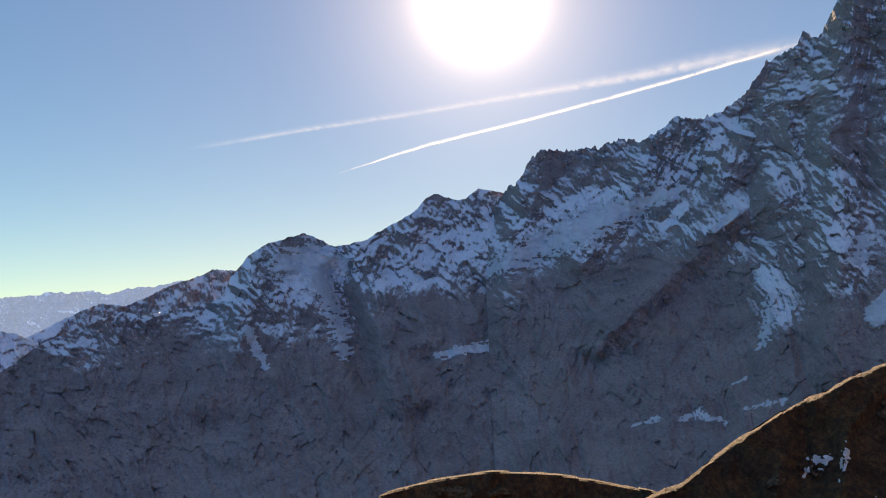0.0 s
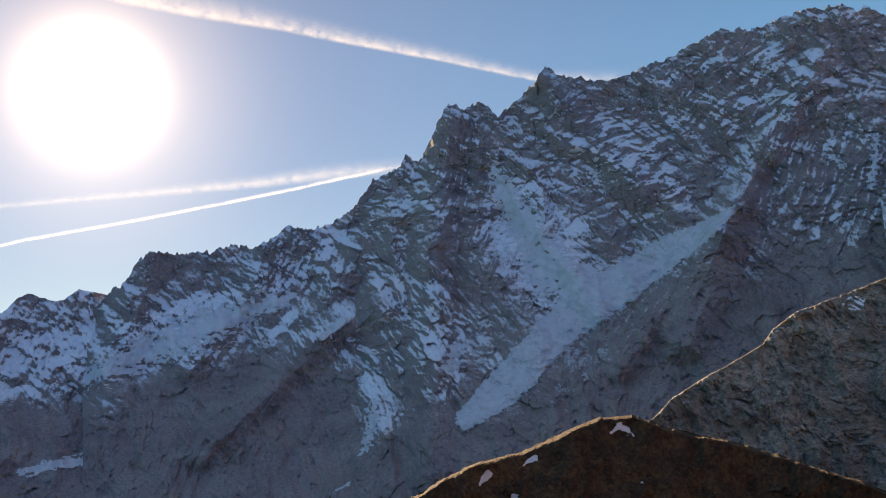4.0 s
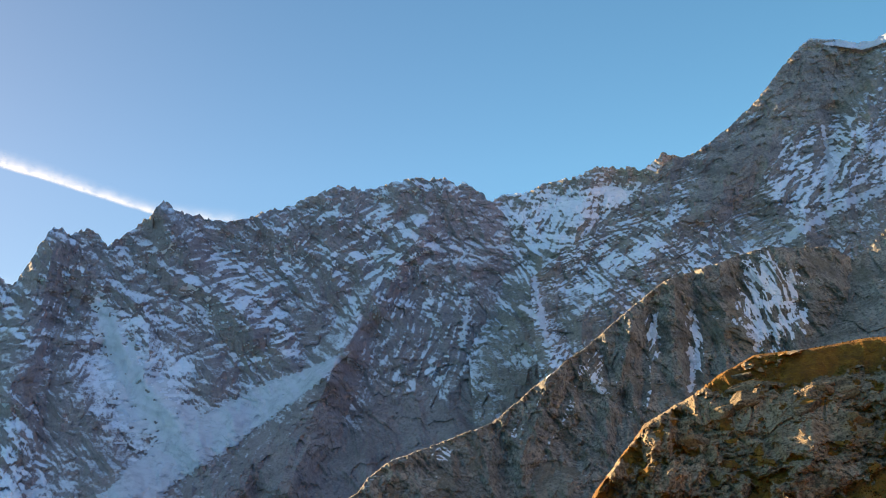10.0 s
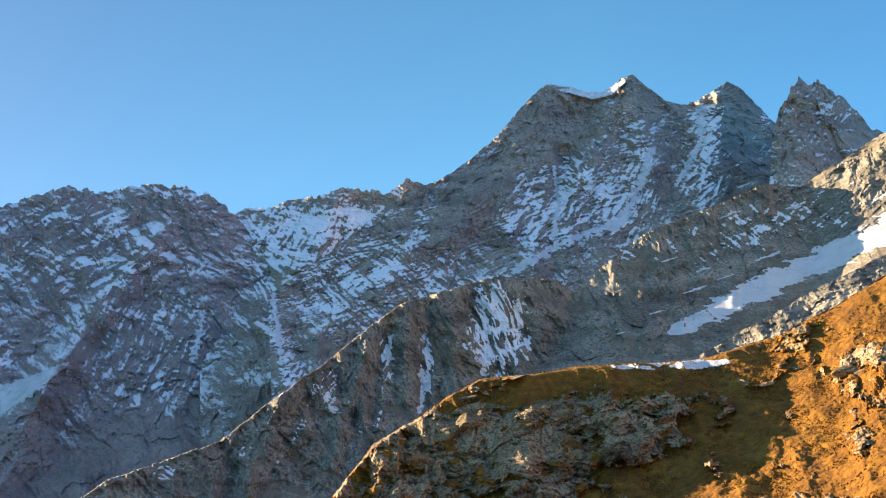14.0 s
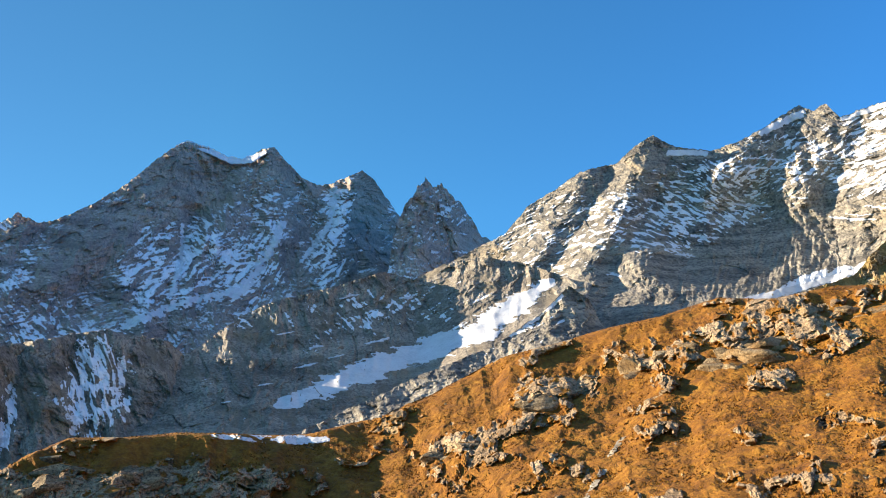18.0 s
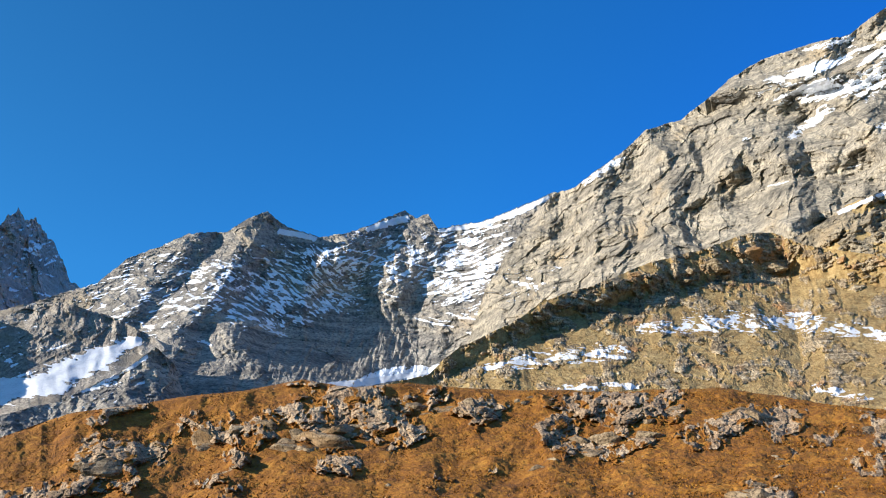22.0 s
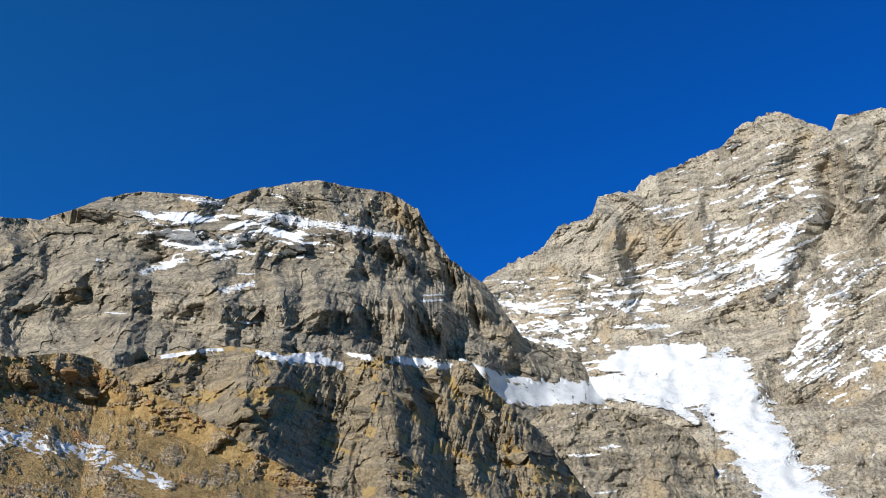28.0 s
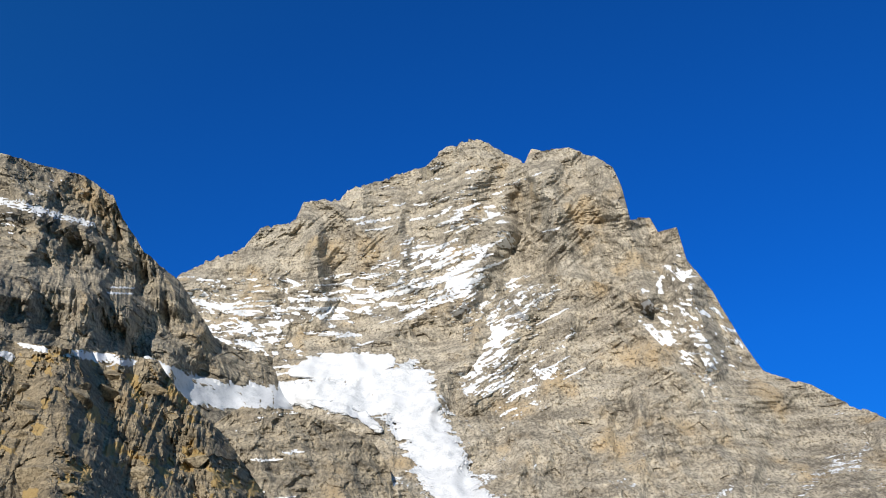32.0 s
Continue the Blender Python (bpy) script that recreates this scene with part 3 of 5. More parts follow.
# ---- the western wall ----
tagged(massif("domed_snow_peak", [(-97, -7.5), (-90, -4.2), (-85.55, -1.9), (-83.87, -0.66), (-82.15, 0.01), (-79.34, 1.06), (-78.29, 0.76), (-75.84, 1.12), (-73.95, 1.52), (-73.3, 2.8), (-72.2, 4.05), (-71.1, 4.65), (-70.2, 4.88), (-69.1, 5.12), (-67.95, 4.68), (-67.3, 4.25), (-65.6, 4.55), (-63.8, 5.5), (-62.6, 6.1), (-61.9, 6.85), (-61.28, 7.15), (-60.3, 6.76), (-59.62, 6.7), (-58.75, 7.3), (-57.47, 6.98), (-55, 6.4)],
              [(-97, 3600), (-74, 4100), (-57, 4350), (-55, 4350)], [(-97, -19, 2500), (-85, -19, 2300), (-55, -17, 2000)], WEST_HAZE_ROCK, 0.07, 230, jag=(0.05, 0.5), lean=0.3,
              snow=-1.3, top_snow=1.15, patches=[(-68.5, 2.6, 2.6, 1.6, 20, 0.45), (-61, 4.2, 4.5, 1.2, 25, 0.3), (-71, -0.5, 1.2, 3, 20, 0.2)], ribs=[(-66.4, 4.2, -64.1, -2.5, 1.4, 110), (-71.0, 4.3, -73.8, -2.0, 1.6, 120), (-67.2, 2.2, -66.0, -2.5, 0.9, -80), (-63.1, 5.3, -62.6, 0.0, 1, 70)], knob=(14, 140), holds=1.3, snowline=[(-90, 0.5), (-75, -0.5), (-69, -1.0), (-62, 0.8), (-55, 1.5)], snow_noise=0.5, beds=(3, 20, 0.3), back=500, zones=[(-68.6, 1.6, 2.6, 3.0, 72, 0.15, 0.7, 6.0, 20.4), (-60.5, 3.6, 4.0, 2.4, 48, 0.1, 0.8, 7.5, 18.0), (-66.0, -1.0, 6, 3, 66, -0.3, 0.5, 9.0, 24.0), (-64.0, -6.5, 10.0, 5.5, 52, -0.3, 0.5, 22.5, 42.0)], seed=31),
       "backlit domed peak with snow on its upper face", "mountain")
tagged(massif("toothed_ridge", [(-58.6, 5.4), (-57.5, 6.71), (-56.97, 7.34), (-56.28, 7.69), (-55.63, 8.74), (-54.93, 9.38), (-54.04, 9.25), (-53.23, 9.13), (-51.9, 9.33), (-50.92, 9.45), (-49.83, 9.72), (-49.38, 9.33), (-48.32, 9.75), (-47.06, 10.63), (-46.07, 10.31), (-44.48, 10.72), (-43.2, 11.52), (-42.2, 12.73), (-41.1, 13.2), (-39.5, 12.6)],
              [(-59, 4300), (-40, 4150)], [(-59, -17, 2000), (-39, -14, 1900)], WEST_HAZE_ROCK, 0.06, 260, jag=(0.13, 1.0), lean=0.35,
              snow=-1.2, top_snow=0.95, patches=[(-53, 5.4, 4.5, 1.2, 20, 0.45), (-47, 8.0, 2.2, 0.9, 25, 0.35), (-44.6, 9.3, 1.6, 0.6, 30, 0.3), (-47.5, 5.0, 1.0, 0.35, 45, 0.9)], beds=(3, 22, 0.4), ribs=[(-55.2, 8.9, -58.0, -0.2, 1.3, 90), (-44.9, 4.3, -50.9, -0.6, 1, 100), (-47.4, 9.9, -51.9, 4.1, 1, 60), (-42.9, 9.4, -45.7, 5.3, 1, 60)], knob=(14, 140), holds=1.3, snowline=[(-59, 1.2), (-54, 1.6), (-48, 3.0), (-40, 3.0)], snow_noise=0.5, back=500, zones=[(-53.5, 4.6, 5.0, 2.2, 38, 0.12, 0.8, 7.5, 16.8), (-46.5, 8.0, 3.0, 2.2, 55, -0.05, 0.9, 9.0, 15.6), (-45.5, 2.0, 3.0, 3.0, -62, 0.1, 0.9, 10.5, 18.0), (-50.5, -3.0, 7.0, 5.5, 58, -0.3, 0.5, 21.0, 36.0)], seed=32),
       "backlit toothed ridge with a snow ramp below its crest", "mountain")
tagged(massif("glacier_wall", [(-48.6, -9.0), (-47.4, -2.5), (-46.5, 1.4), (-45.2, 4.0), (-44.2, 6.6), (-43.6, 10.6), (-43.0, 11.61), (-41.99, 13.04), (-40.95, 13.45), (-40.32, 13.69), (-39.97, 14.46), (-39.22, 13.89), (-38.27, 15.48), (-37.49, 16.9), (-36.77, 17.34), (-36.36, 16.76), (-35.76, 17.11), (-35.06, 17.19), (-34.28, 16.28), (-33.01, 17.22), (-31.92, 17.93), (-31.12, 18.94), (-30.52, 18.37), (-29.02, 18.03), (-28.38, 17.67), (-26.5, 17.8), (-25.05, 18.35), (-24.18, 18.48), (-22.22, 19.13), (-20.96, 19.62), (-18.7, 19.37), (-16.73, 19.81), (-16.19, 19.89), (-14.1, 19.76), (-13.46, 19.24), (-12.92, 19.41), (-11.95, 18.68), (-11.17, 17.9), (-9, 15.5)],
              [(-44, 4100), (-9, 3950)], [(-44, -12, 2000), (-9, -4, 2200)], WEST_HAZE_ROCK, 0.055, 340, jag=(0.12, 1.0), lean=0.25, beds=(3, 24, 0.3),
              snow=-0.93, top_snow=0.65, patches=[(-32.5, 9.5, 3.2, 3.6, 60, 0.35), (-29, 13, 3, 1.4, 20, 0.2), (-18, 14.5, 5, 2.5, 20, 0.12), (-38.5, 2.5, 1.2, 3.2, 20, 0.22), (-42.5, 0.5, 0.9, 2.6, 15, 0.3), (-15.5, 8.0, 0.4, 2.0, 25, 0.4)],
              soften=[(-32.5, 9.5, 3.0, 3.0, 60, 0.6)], ribs=[(-43.1, 5.2, -46.5, 1.4, 1.2, 120), (-37.4, 15.4, -38.8, 9.6, 0.9, 90), (-31.4, 18.2, -27.2, 12.6, 1, 80), (-38.6, 7.6, -39.5, -1.6, 1.2, 110), (-22.9, 7.6, -27.1, 2.8, 1, 90), (-21.1, 9.3, -23.9, 3.9, 1.2, 120), (-16.7, 15.9, -21.0, 10.3, 0.9, 80), (-34.1, 9.2, -31.2, 4.4, 1.5, -90)], knob=(16, 140), holds=1.3, snowline=[(-44, -1.0), (-36, -1.0), (-30, 0.5), (-22, 6.0), (-9, 8.0)], snow_noise=0.5, back=700, zones=[(-36.5, 13.0, 2.4, 4.0, 64, -0.1, 0.9, 12.0, 15.6), (-27.5, 14.0, 4.0, 3.0, 14, 0.0, 1.0, 10.5, 14.4), (-20.0, 16.2, 5.0, 3.0, 32, 0.0, 1.1, 12.0, 16.8), (-16.5, 10.5, 4.5, 4.0, 62, -0.05, 1.0, 13.5, 18.0), (-39.3, 4.5, 2.6, 5.0, -58, 0.12, 1.0, 10.5, 16.8), (-26.0, 10.8, 3.5, 1.8, 8, 0.05, 1.0, 7.5, 13.2), (-24.5, 3.0, 4.5, 3.5, 52, -0.3, 0.7, 12.0, 18.0)], seed=33),
       "dark rock wall with pinnacles, ledges and hanging snow", "mountain")
tagged(massif("snowy_saddle_wall", [(-13.5, 16.4), (-11.9, 17.6), (-10.77, 18.48), (-9.05, 18.5), (-7.96, 18.98), (-5.9, 19.15), (-4.67, 19.51), (-2.57, 19.17), (-2.14, 18.9), (-0.7, 19.75), (1.14, 19.0), (4, 18.0)],
              [(-14, 4050), (4, 4050)], [(-14, 2, 2500), (4, 4, 2500)], WALL_ROCK, 0.06, 200, jag=(0.11, 1.0), snow=-0.85, top_snow=0.6, lean=0.2,
              patches=[(-6, 16.5, 4, 2, 10, 0.2)], ribs=[(-11.1, 18.1, -14.2, 13.3, 1.2, -60), (-6.8, 16.1, -9.1, 12.9, 1, 60)], holds=1.3, snow_noise=0.55, back=600, zones=[(-6.5, 17.0, 5.0, 2.4, 58, 0.12, 1.0, 10.5, 16.8), (-11.5, 14.0, 2.5, 3.0, -60, 0.0, 1.0, 9.0, 15.6)], seed=34),
       "snow-streaked wall of the saddle between two peaks", "mountain")

# ---- the northern peaks ----
tagged(massif("corniced_peak", [(-9.5, 13.5), (-6, 15.6), (-3.0, 17.6), (-0.59, 19.3), (1.14, 19.51), (3.39, 20.63), (5.2, 21.86), (6.06, 22.6), (7.17, 23.6), (8.52, 24.36), (10.03, 23.96), (11.08, 23.5), (11.79, 23.38), (12.6, 23.66), (13.1, 24.05), (13.93, 24.12), (14.65, 23.3), (15.65, 22.35), (16.5, 21.95), (17.25, 22.0), (18.47, 22.45), (19.33, 22.75), (20.15, 22.11), (20.73, 21.19), (21.36, 20.26), (23, 18)],
              [(-10, 3000), (0, 3400), (10, 3850), (23, 4300)], [(-10, 3, 1900), (5, 6, 2200), (23, 9, 2900)], WALL_ROCK, 0.06, 300, jag=(0.06, 0.7), lean=-0.1, beds=(6, 22, -0.3),
              snow=-0.7, top_snow=0.25, patches=[(12.5, 19.5, 2.4, 3.2, -30, 0.25), (17.5, 18.3, 0.6, 3.4, -12, 0.3), (17.5, 20.5, 1.4, 1.3, 0, 0.25), (-3.2, 10.2, 1.1, 2.2, -10, 0.25), (8, 17.0, 4, 2.5, 10, 0.2), (9, 22.4, 2.4, 1.3, -25, -0.5), (22, 19, 2, 2, 0, 0.2), (3, 18.2, 3, 1.6, 40, -0.3)], ribs=[(-11.0, 14.4, -8.8, 8.9, 1, 70), (7.7, 24.1, 3.0, 17.9, 1.6, 25), (13.4, 23.5, 7.8, 15.5, 1, 70), (8.8, 19.1, 7.0, 12.4, 0.8, -70), (3.0, 17.9, -4.4, 12.5, 1.3, 80), (19.2, 22.6, 17.2, 17.4, 1.2, 90), (13.9, 23.9, 13.9, 19.8, 1, 60)], knob=(14, 140), holds=1.3, snow_noise=0.5, buttress=(45, 420), back=700, zones=[(8.4, 17.6, 3.4, 2.6, 42, 0.12, 1.1, 9.0, 14.4), (12.8, 17.4, 2.0, 3.2, 62, 0.1, 1.0, 7.5, 14.4), (-2.0, 13.6, 5.5, 3.0, -42, 0.14, 1.0, 9.0, 14.4), (17.4, 19.0, 2.0, 3.2, 38, 0.05, 1.0, 7.5, 13.2), (8.6, 22.0, 3.0, 1.6, 20, -0.4, 0.3, 6.0, 14.4)], seed=35),
       "rocky peak under a white summit cornice", "mountain")
tagged(massif("twin_fang_peak", [(20.6, 16.5), (21.3, 19.4), (22.0, 20.7), (22.4, 21.16), (23.3, 22.2), (23.75, 21.6), (24.3, 21.75), (24.7, 21.3), (25.34, 20.64), (26.01, 19.64), (26.56, 18.51), (27.7, 18.0), (29.5, 16)],
              [(20, 3300), (30, 4100)], [(20, 10, 2400), (30, 11, 3000)], WALL_ROCK, 0.05, 180, jag=(0.1, 0.9), snow=-0.75, top_snow=0.3, buttress=(50, 300), patches=[(25, 20, 1.6, 0.8, -20, 0.2)], ribs=[(23.4, 22.0, 22.2, 17.4, 1, 30), (24.5, 21.4, 25, 18, 0.6, 20)], holds=1.3, knob=(10, 90), back=600, zones=[(24.4, 19.9, 2.4, 2.4, 34, 0.05, 1.0, 7.5, 10.8)], seed=36),
       "dark fang-shaped rock peak with snowy ledges", "mountain")
tagged(massif("snow_striped_mountain", [(23.5, 16.6), (25.96, 17.8), (28.06, 18.59), (29.52, 20.02), (31.33, 20.83), (32.99, 21.73), (35.33, 21.93), (36.47, 22.74), (37.6, 23.23), (38.94, 22.35), (41.0, 21.8), (42.79, 22.09), (44.25, 22.56), (45.37, 23.06), (46.35, 23.34), (47.07, 22.87), (47.8, 23.15), (48.41, 22.27), (51.21, 22.54), (54, 23.4), (55.98, 24.03), (58, 23.0), (60, 21.0)],
              [(23, 2750), (40, 2950), (47, 3150), (52, 3100), (60, 2950)], [(23, 9, 1600), (40, 10, 1800), (47, 10, 1980), (52, 10, 1930), (60, 10, 1800)], GREY_ROCK, 0.055, 260, jag=(0.05, 0.6), beds=(3, 13, -0.28), buttress=(50, 380), gully=(12, 120), block=(5, 36),
              snow=-0.62, top_snow=0.15, patches=[(42, 19.5, 4.5, 2.2, -20, 0.12), (50, 20.5, 3.5, 2.2, 20, 0.22), (31, 17, 3, 4, 20, -0.15), (38, 15.3, 6, 2.4, 0, -0.35), (46, 13.9, 3.0, 0.45, 5, 0.8)], ribs=[(37.4, 23.1, 32.7, 15.9, 1.2, 60), (40.1, 17.2, 47.5, 14.2, 3.2, -150), (43.0, 21.4, 37.4, 17.2, 1.5, 50), (48.1, 22.8, 45.8, 19.9, 1.2, 50), (33.2, 21.5, 29.7, 17.2, 1, 40)], knob=(6, 120), holds=1.05, back=800, zones=[(31.0, 18.0, 4.0, 3.4, 24, 0.1, 1.6, 5, 8), (38.6, 18.6, 4.5, 3.0, -18, 0.3, 1.8, 5, 8), (44.6, 20.4, 3.4, 2.4, 24, 0.14, 1.5, 5, 8), (50.5, 19.8, 3.4, 3.4, 14, 0.14, 1.5, 5, 8), (42.5, 15.0, 6.5, 1.8, 72, -0.35, 0.6, 14, 22)], seed=41),
       "grey layered mountain with thin snow on every ledge", "mountain")
tagged(massif("rounded_rock_shoulder", [(48.6, 12.5), (49.8, 15.0), (51.2, 18.6), (53.0, 21.0), (54.6, 22.9), (55.98, 23.9), (57.27, 24.21), (58.33, 24.85), (60.2, 25.75), (62.0, 26.9), (64.3, 27.25), (65.77, 28.0), (67.4, 28.95), (69.59, 29.7), (72.2, 29.92), (74.9, 29.9), (76.6, 30.56), (78.8, 31.1), (81, 31.5), (83.3, 31.2), (86.0, 30.95), (87.88, 30.0), (88.54, 28.85), (90.03, 27.05), (91.3, 26.12), (92.31, 25.48), (93.36, 23.99), (94.49, 22.4), (96.06, 21.6), (98.4, 21.2), (99.3, 20.0), (100.6, 17.6)],
              [(48, 2500), (54, 2600), (60, 2500), (78, 2300), (84, 2360), (94, 2700), (101, 2950)], [(48, 10, 2000), (54, 11, 1800), (60, 12, 1500), (70, 13, 1400), (82, 13, 1450), (86, 15, 1650), (91.2, 16.8, 2150), (101, 16.5, 2550)], SLAB_ROCK, 0.06, 300, jag=(0.04, 0.5), beds=(1.5, 30, 0.12), buttress=(80, 300), gully=(18, 90), crag=(6, 36),
              snow=-0.72, top_snow=0.12, patches=[(52, 22.3, 4, 0.5, 5, 0.35), (56, 20.8, 5, 2.2, 25, 0.3), (76, 28.0, 6, 1.2, 0, 0.35), (90, 25, 3, 3, -50, 0.0)], block=(8, 45), ribs=[(58.3, 24.4, 58.6, 19.4, 1.2, 60), (62.7, 24.8, 62.5, 20.3, 1, 50), (69.9, 24.6, 70.0, 20.6, 1, 60), (75.3, 25.3, 75.7, 22.3, 0.8, 50), (79.3, 24.5, 79.2, 21.9, 0.9, 55), (86.8, 24.1, 86.9, 21.4, 0.9, 60), (89.8, 23.1, 91.9, 21.0, 0.9, 50), (75.3, 24.6, 73.4, 22.0, 0.7, -26), (84.3, 25.6, 85.2, 21.9, 0.7, -28), (67.5, 28.3, 77.6, 27.9, 0.6, 60), (69.5, 24.6, 87.0, 24.2, 1.3, 70), (64.8, 25.6, 65.2, 24.4, 0.3, -14), (88.5, 29.1, 94.0, 22.0, 1, 70), (78.0, 29.2, 84.7, 28.2, 0.5, 30)], knob=(15, 120), holds=1.2, back=800, zones=[(57.5, 21.4, 4.5, 3.4, 82, -0.35, 0.3, 17, 32), (64.5, 23.0, 4.0, 3.0, 70, -0.2, 0.4, 10, 30), (76.5, 27.8, 7.0, 1.5, 6, 0.1, 1.3, 10, 13), (81.5, 30.0, 5.5, 1.2, -4, 0.0, 1.1, 8, 13), (75.0, 24.2, 4.0, 1.8, 84, -0.2, 0.5, 12, 26), (83.5, 23.6, 4.5, 2.2, 86, -0.2, 0.5, 9, 26), (90.5, 24.4, 3.0, 2.4, -52, -0.25, 0.5, 8, 22)], seed=42),
       "pale tan rounded rock shoulder with snowy terraces", "mountain")

# ---- the great pyramid ----
tagged(massif("pyramid_peak", [(89.5, 23.5), (92.15, 25.75), (93.32, 26.43), (96.11, 27.48), (97.17, 28.64), (99.37, 28.99), (100.13, 30.3), (102.39, 30.24), (102.98, 30.88), (105.9, 31.48), (108.67, 32.15), (109.94, 33.05), (112.14, 33.33), (113.44, 32.67), (114.69, 31.88), (115.17, 31.69), (115.73, 32.32), (118.02, 32.02), (119.83, 31.42), (120.98, 30.51), (121.31, 29.37), (121.47, 27.46), (122.72, 27.31), (123.06, 26.36), (124.26, 26.44), (124.43, 24.54), (125.56, 22.63), (126.53, 19.62), (127.38, 17.72), (129.86, 16.32), (131.37, 15.12), (133.08, 14.04)],
              [(89, 3150), (105, 3200), (115, 3150), (125, 3000), (134, 2900)], [(89, 10, 2100), (110, 9, 2150), (134, 8, 2250)], PALE_ROCK, 0.06, 320, jag=(0.1, 0.8), beds=(5, 17, -0.06), buttress=(100, 330), gully=(20, 110),
              snow=-0.70, top_snow=-0.05, patches=[(98, 24.6, 6, 1.8, -4, 0.15), (105, 24.6, 5, 1.8, 8, 0.1), (110.5, 25.2, 4, 1.3, 30, 0.15), (111, 28.5, 5, 2.5, 20, 0.24), (126, 20, 3, 4, -50, 0.15), (104, 28.8, 1.6, 0.5, 0, 0.4), (96, 22.4, 4, 1.2, -10, 0.35)], block=(5, 36), ribs=[(100.3, 28.8, 101.2, 25.5, 0.7, 50), (106.2, 29.6, 106.7, 26.3, 0.7, 60), (116.6, 29.8, 116.9, 25.0, 1.0, 110), (114.3, 29.6, 114.6, 26.2, 0.5, -35), (118.9, 28.6, 119.0, 25.2, 0.45, 45), (106.2, 28.2, 106.3, 26.4, 0.5, 40), (100.7, 28.0, 100.8, 25.8, 0.45, 35), (120.7, 29.8, 121.4, 24.4, 1.0, 110), (112.8, 27.5, 110.2, 24.4, 0.9, 80), (103.9, 30.4, 103.8, 28.1, 0.6, 35), (124.2, 25.9, 124.3, 20.0, 0.9, 90), (98.6, 28.5, 97.9, 25.6, 0.7, 40), (112.0, 32.8, 111.6, 31.0, 1.2, 40)], knob=(6, 150), holds=1.35, crag=(6, 40), back=900, zones=[(98.5, 24.6, 7.5, 1.7, -3, 0.2, 1.4, 9, 12), (107.0, 25.8, 4.5, 2.3, 17, 0.24, 1.4, 9, 12), (112.0, 23.8, 4.0, 1.6, 34, 0.26, 1.4, 8, 13), (110.5, 30.4, 6.5, 2.2, 10, 0.05, 1.2, 12, 15), (124.0, 21.0, 3.2, 4.5, -38, 0.3, 1.6, 10, 10), (117.2, 27.6, 2.6, 2.8, 84, -0.25, 0.6, 26, 28), (102.5, 28.2, 4.0, 1.8, 78, -0.25, 0.5, 20, 28), (97.5, 22.2, 4.0, 1.4, -18, 0.05, 1.0, 10, 18)], seed=51),
       "great tan rock pyramid with snow bands on its ledges", "mountain")
tagged(massif("pyramid_foot_buttress", [(108.2, 17.0), (109.5, 19.8), (110.0, 22.4), (111.57, 23.63), (115.39, 25.06), (116.8, 24.79), (118.85, 24.12), (120.33, 23.41), (120.85, 21.52), (122.74, 18.96), (124.09, 17.47), (125.87, 15.3), (128.08, 11.6), (129.78, 9.0), (131, 7)],
              [(104, 2650), (115, 2800), (131, 2600)], [(104, 7, 2000), (131, 5, 2000)], PALE_ROCK, 0.06, 240, jag=(0.04, 0.5), beds=(7, 20, -0.55), buttress=(60, 260), gully=(12, 80), bend=1.6,
              snow=-0.72, top_snow=0.15, patches=[(113.5, 23.2, 3.5, 1.1, 25, 0.45), (111, 20.0, 2.5, 2.0, 30, 0.4), (114, 18, 3, 2, 20, 0.2)], ribs=[(115.4, 24.9, 111.2, 19.7, 1, 60), (120.1, 23.3, 123.5, 16.3, 1, 60), (116.2, 21.1, 114.0, 14.9, 0.9, 40), (121.0, 18.6, 121.0, 13.5, 0.9, 40)], knob=(4, 120), holds=1.2, block=(4, 34), crag=(5, 34), back=350, zones=[(113.5, 20.5, 5.0, 3.6, 24, 0.1, 1.2, 8, 13), (121.0, 19.0, 3.5, 4.5, -48, -0.15, 0.7, 12, 24)], seed=52),
       "sunlit tan slab buttress at the foot of the pyramid", "mountain")

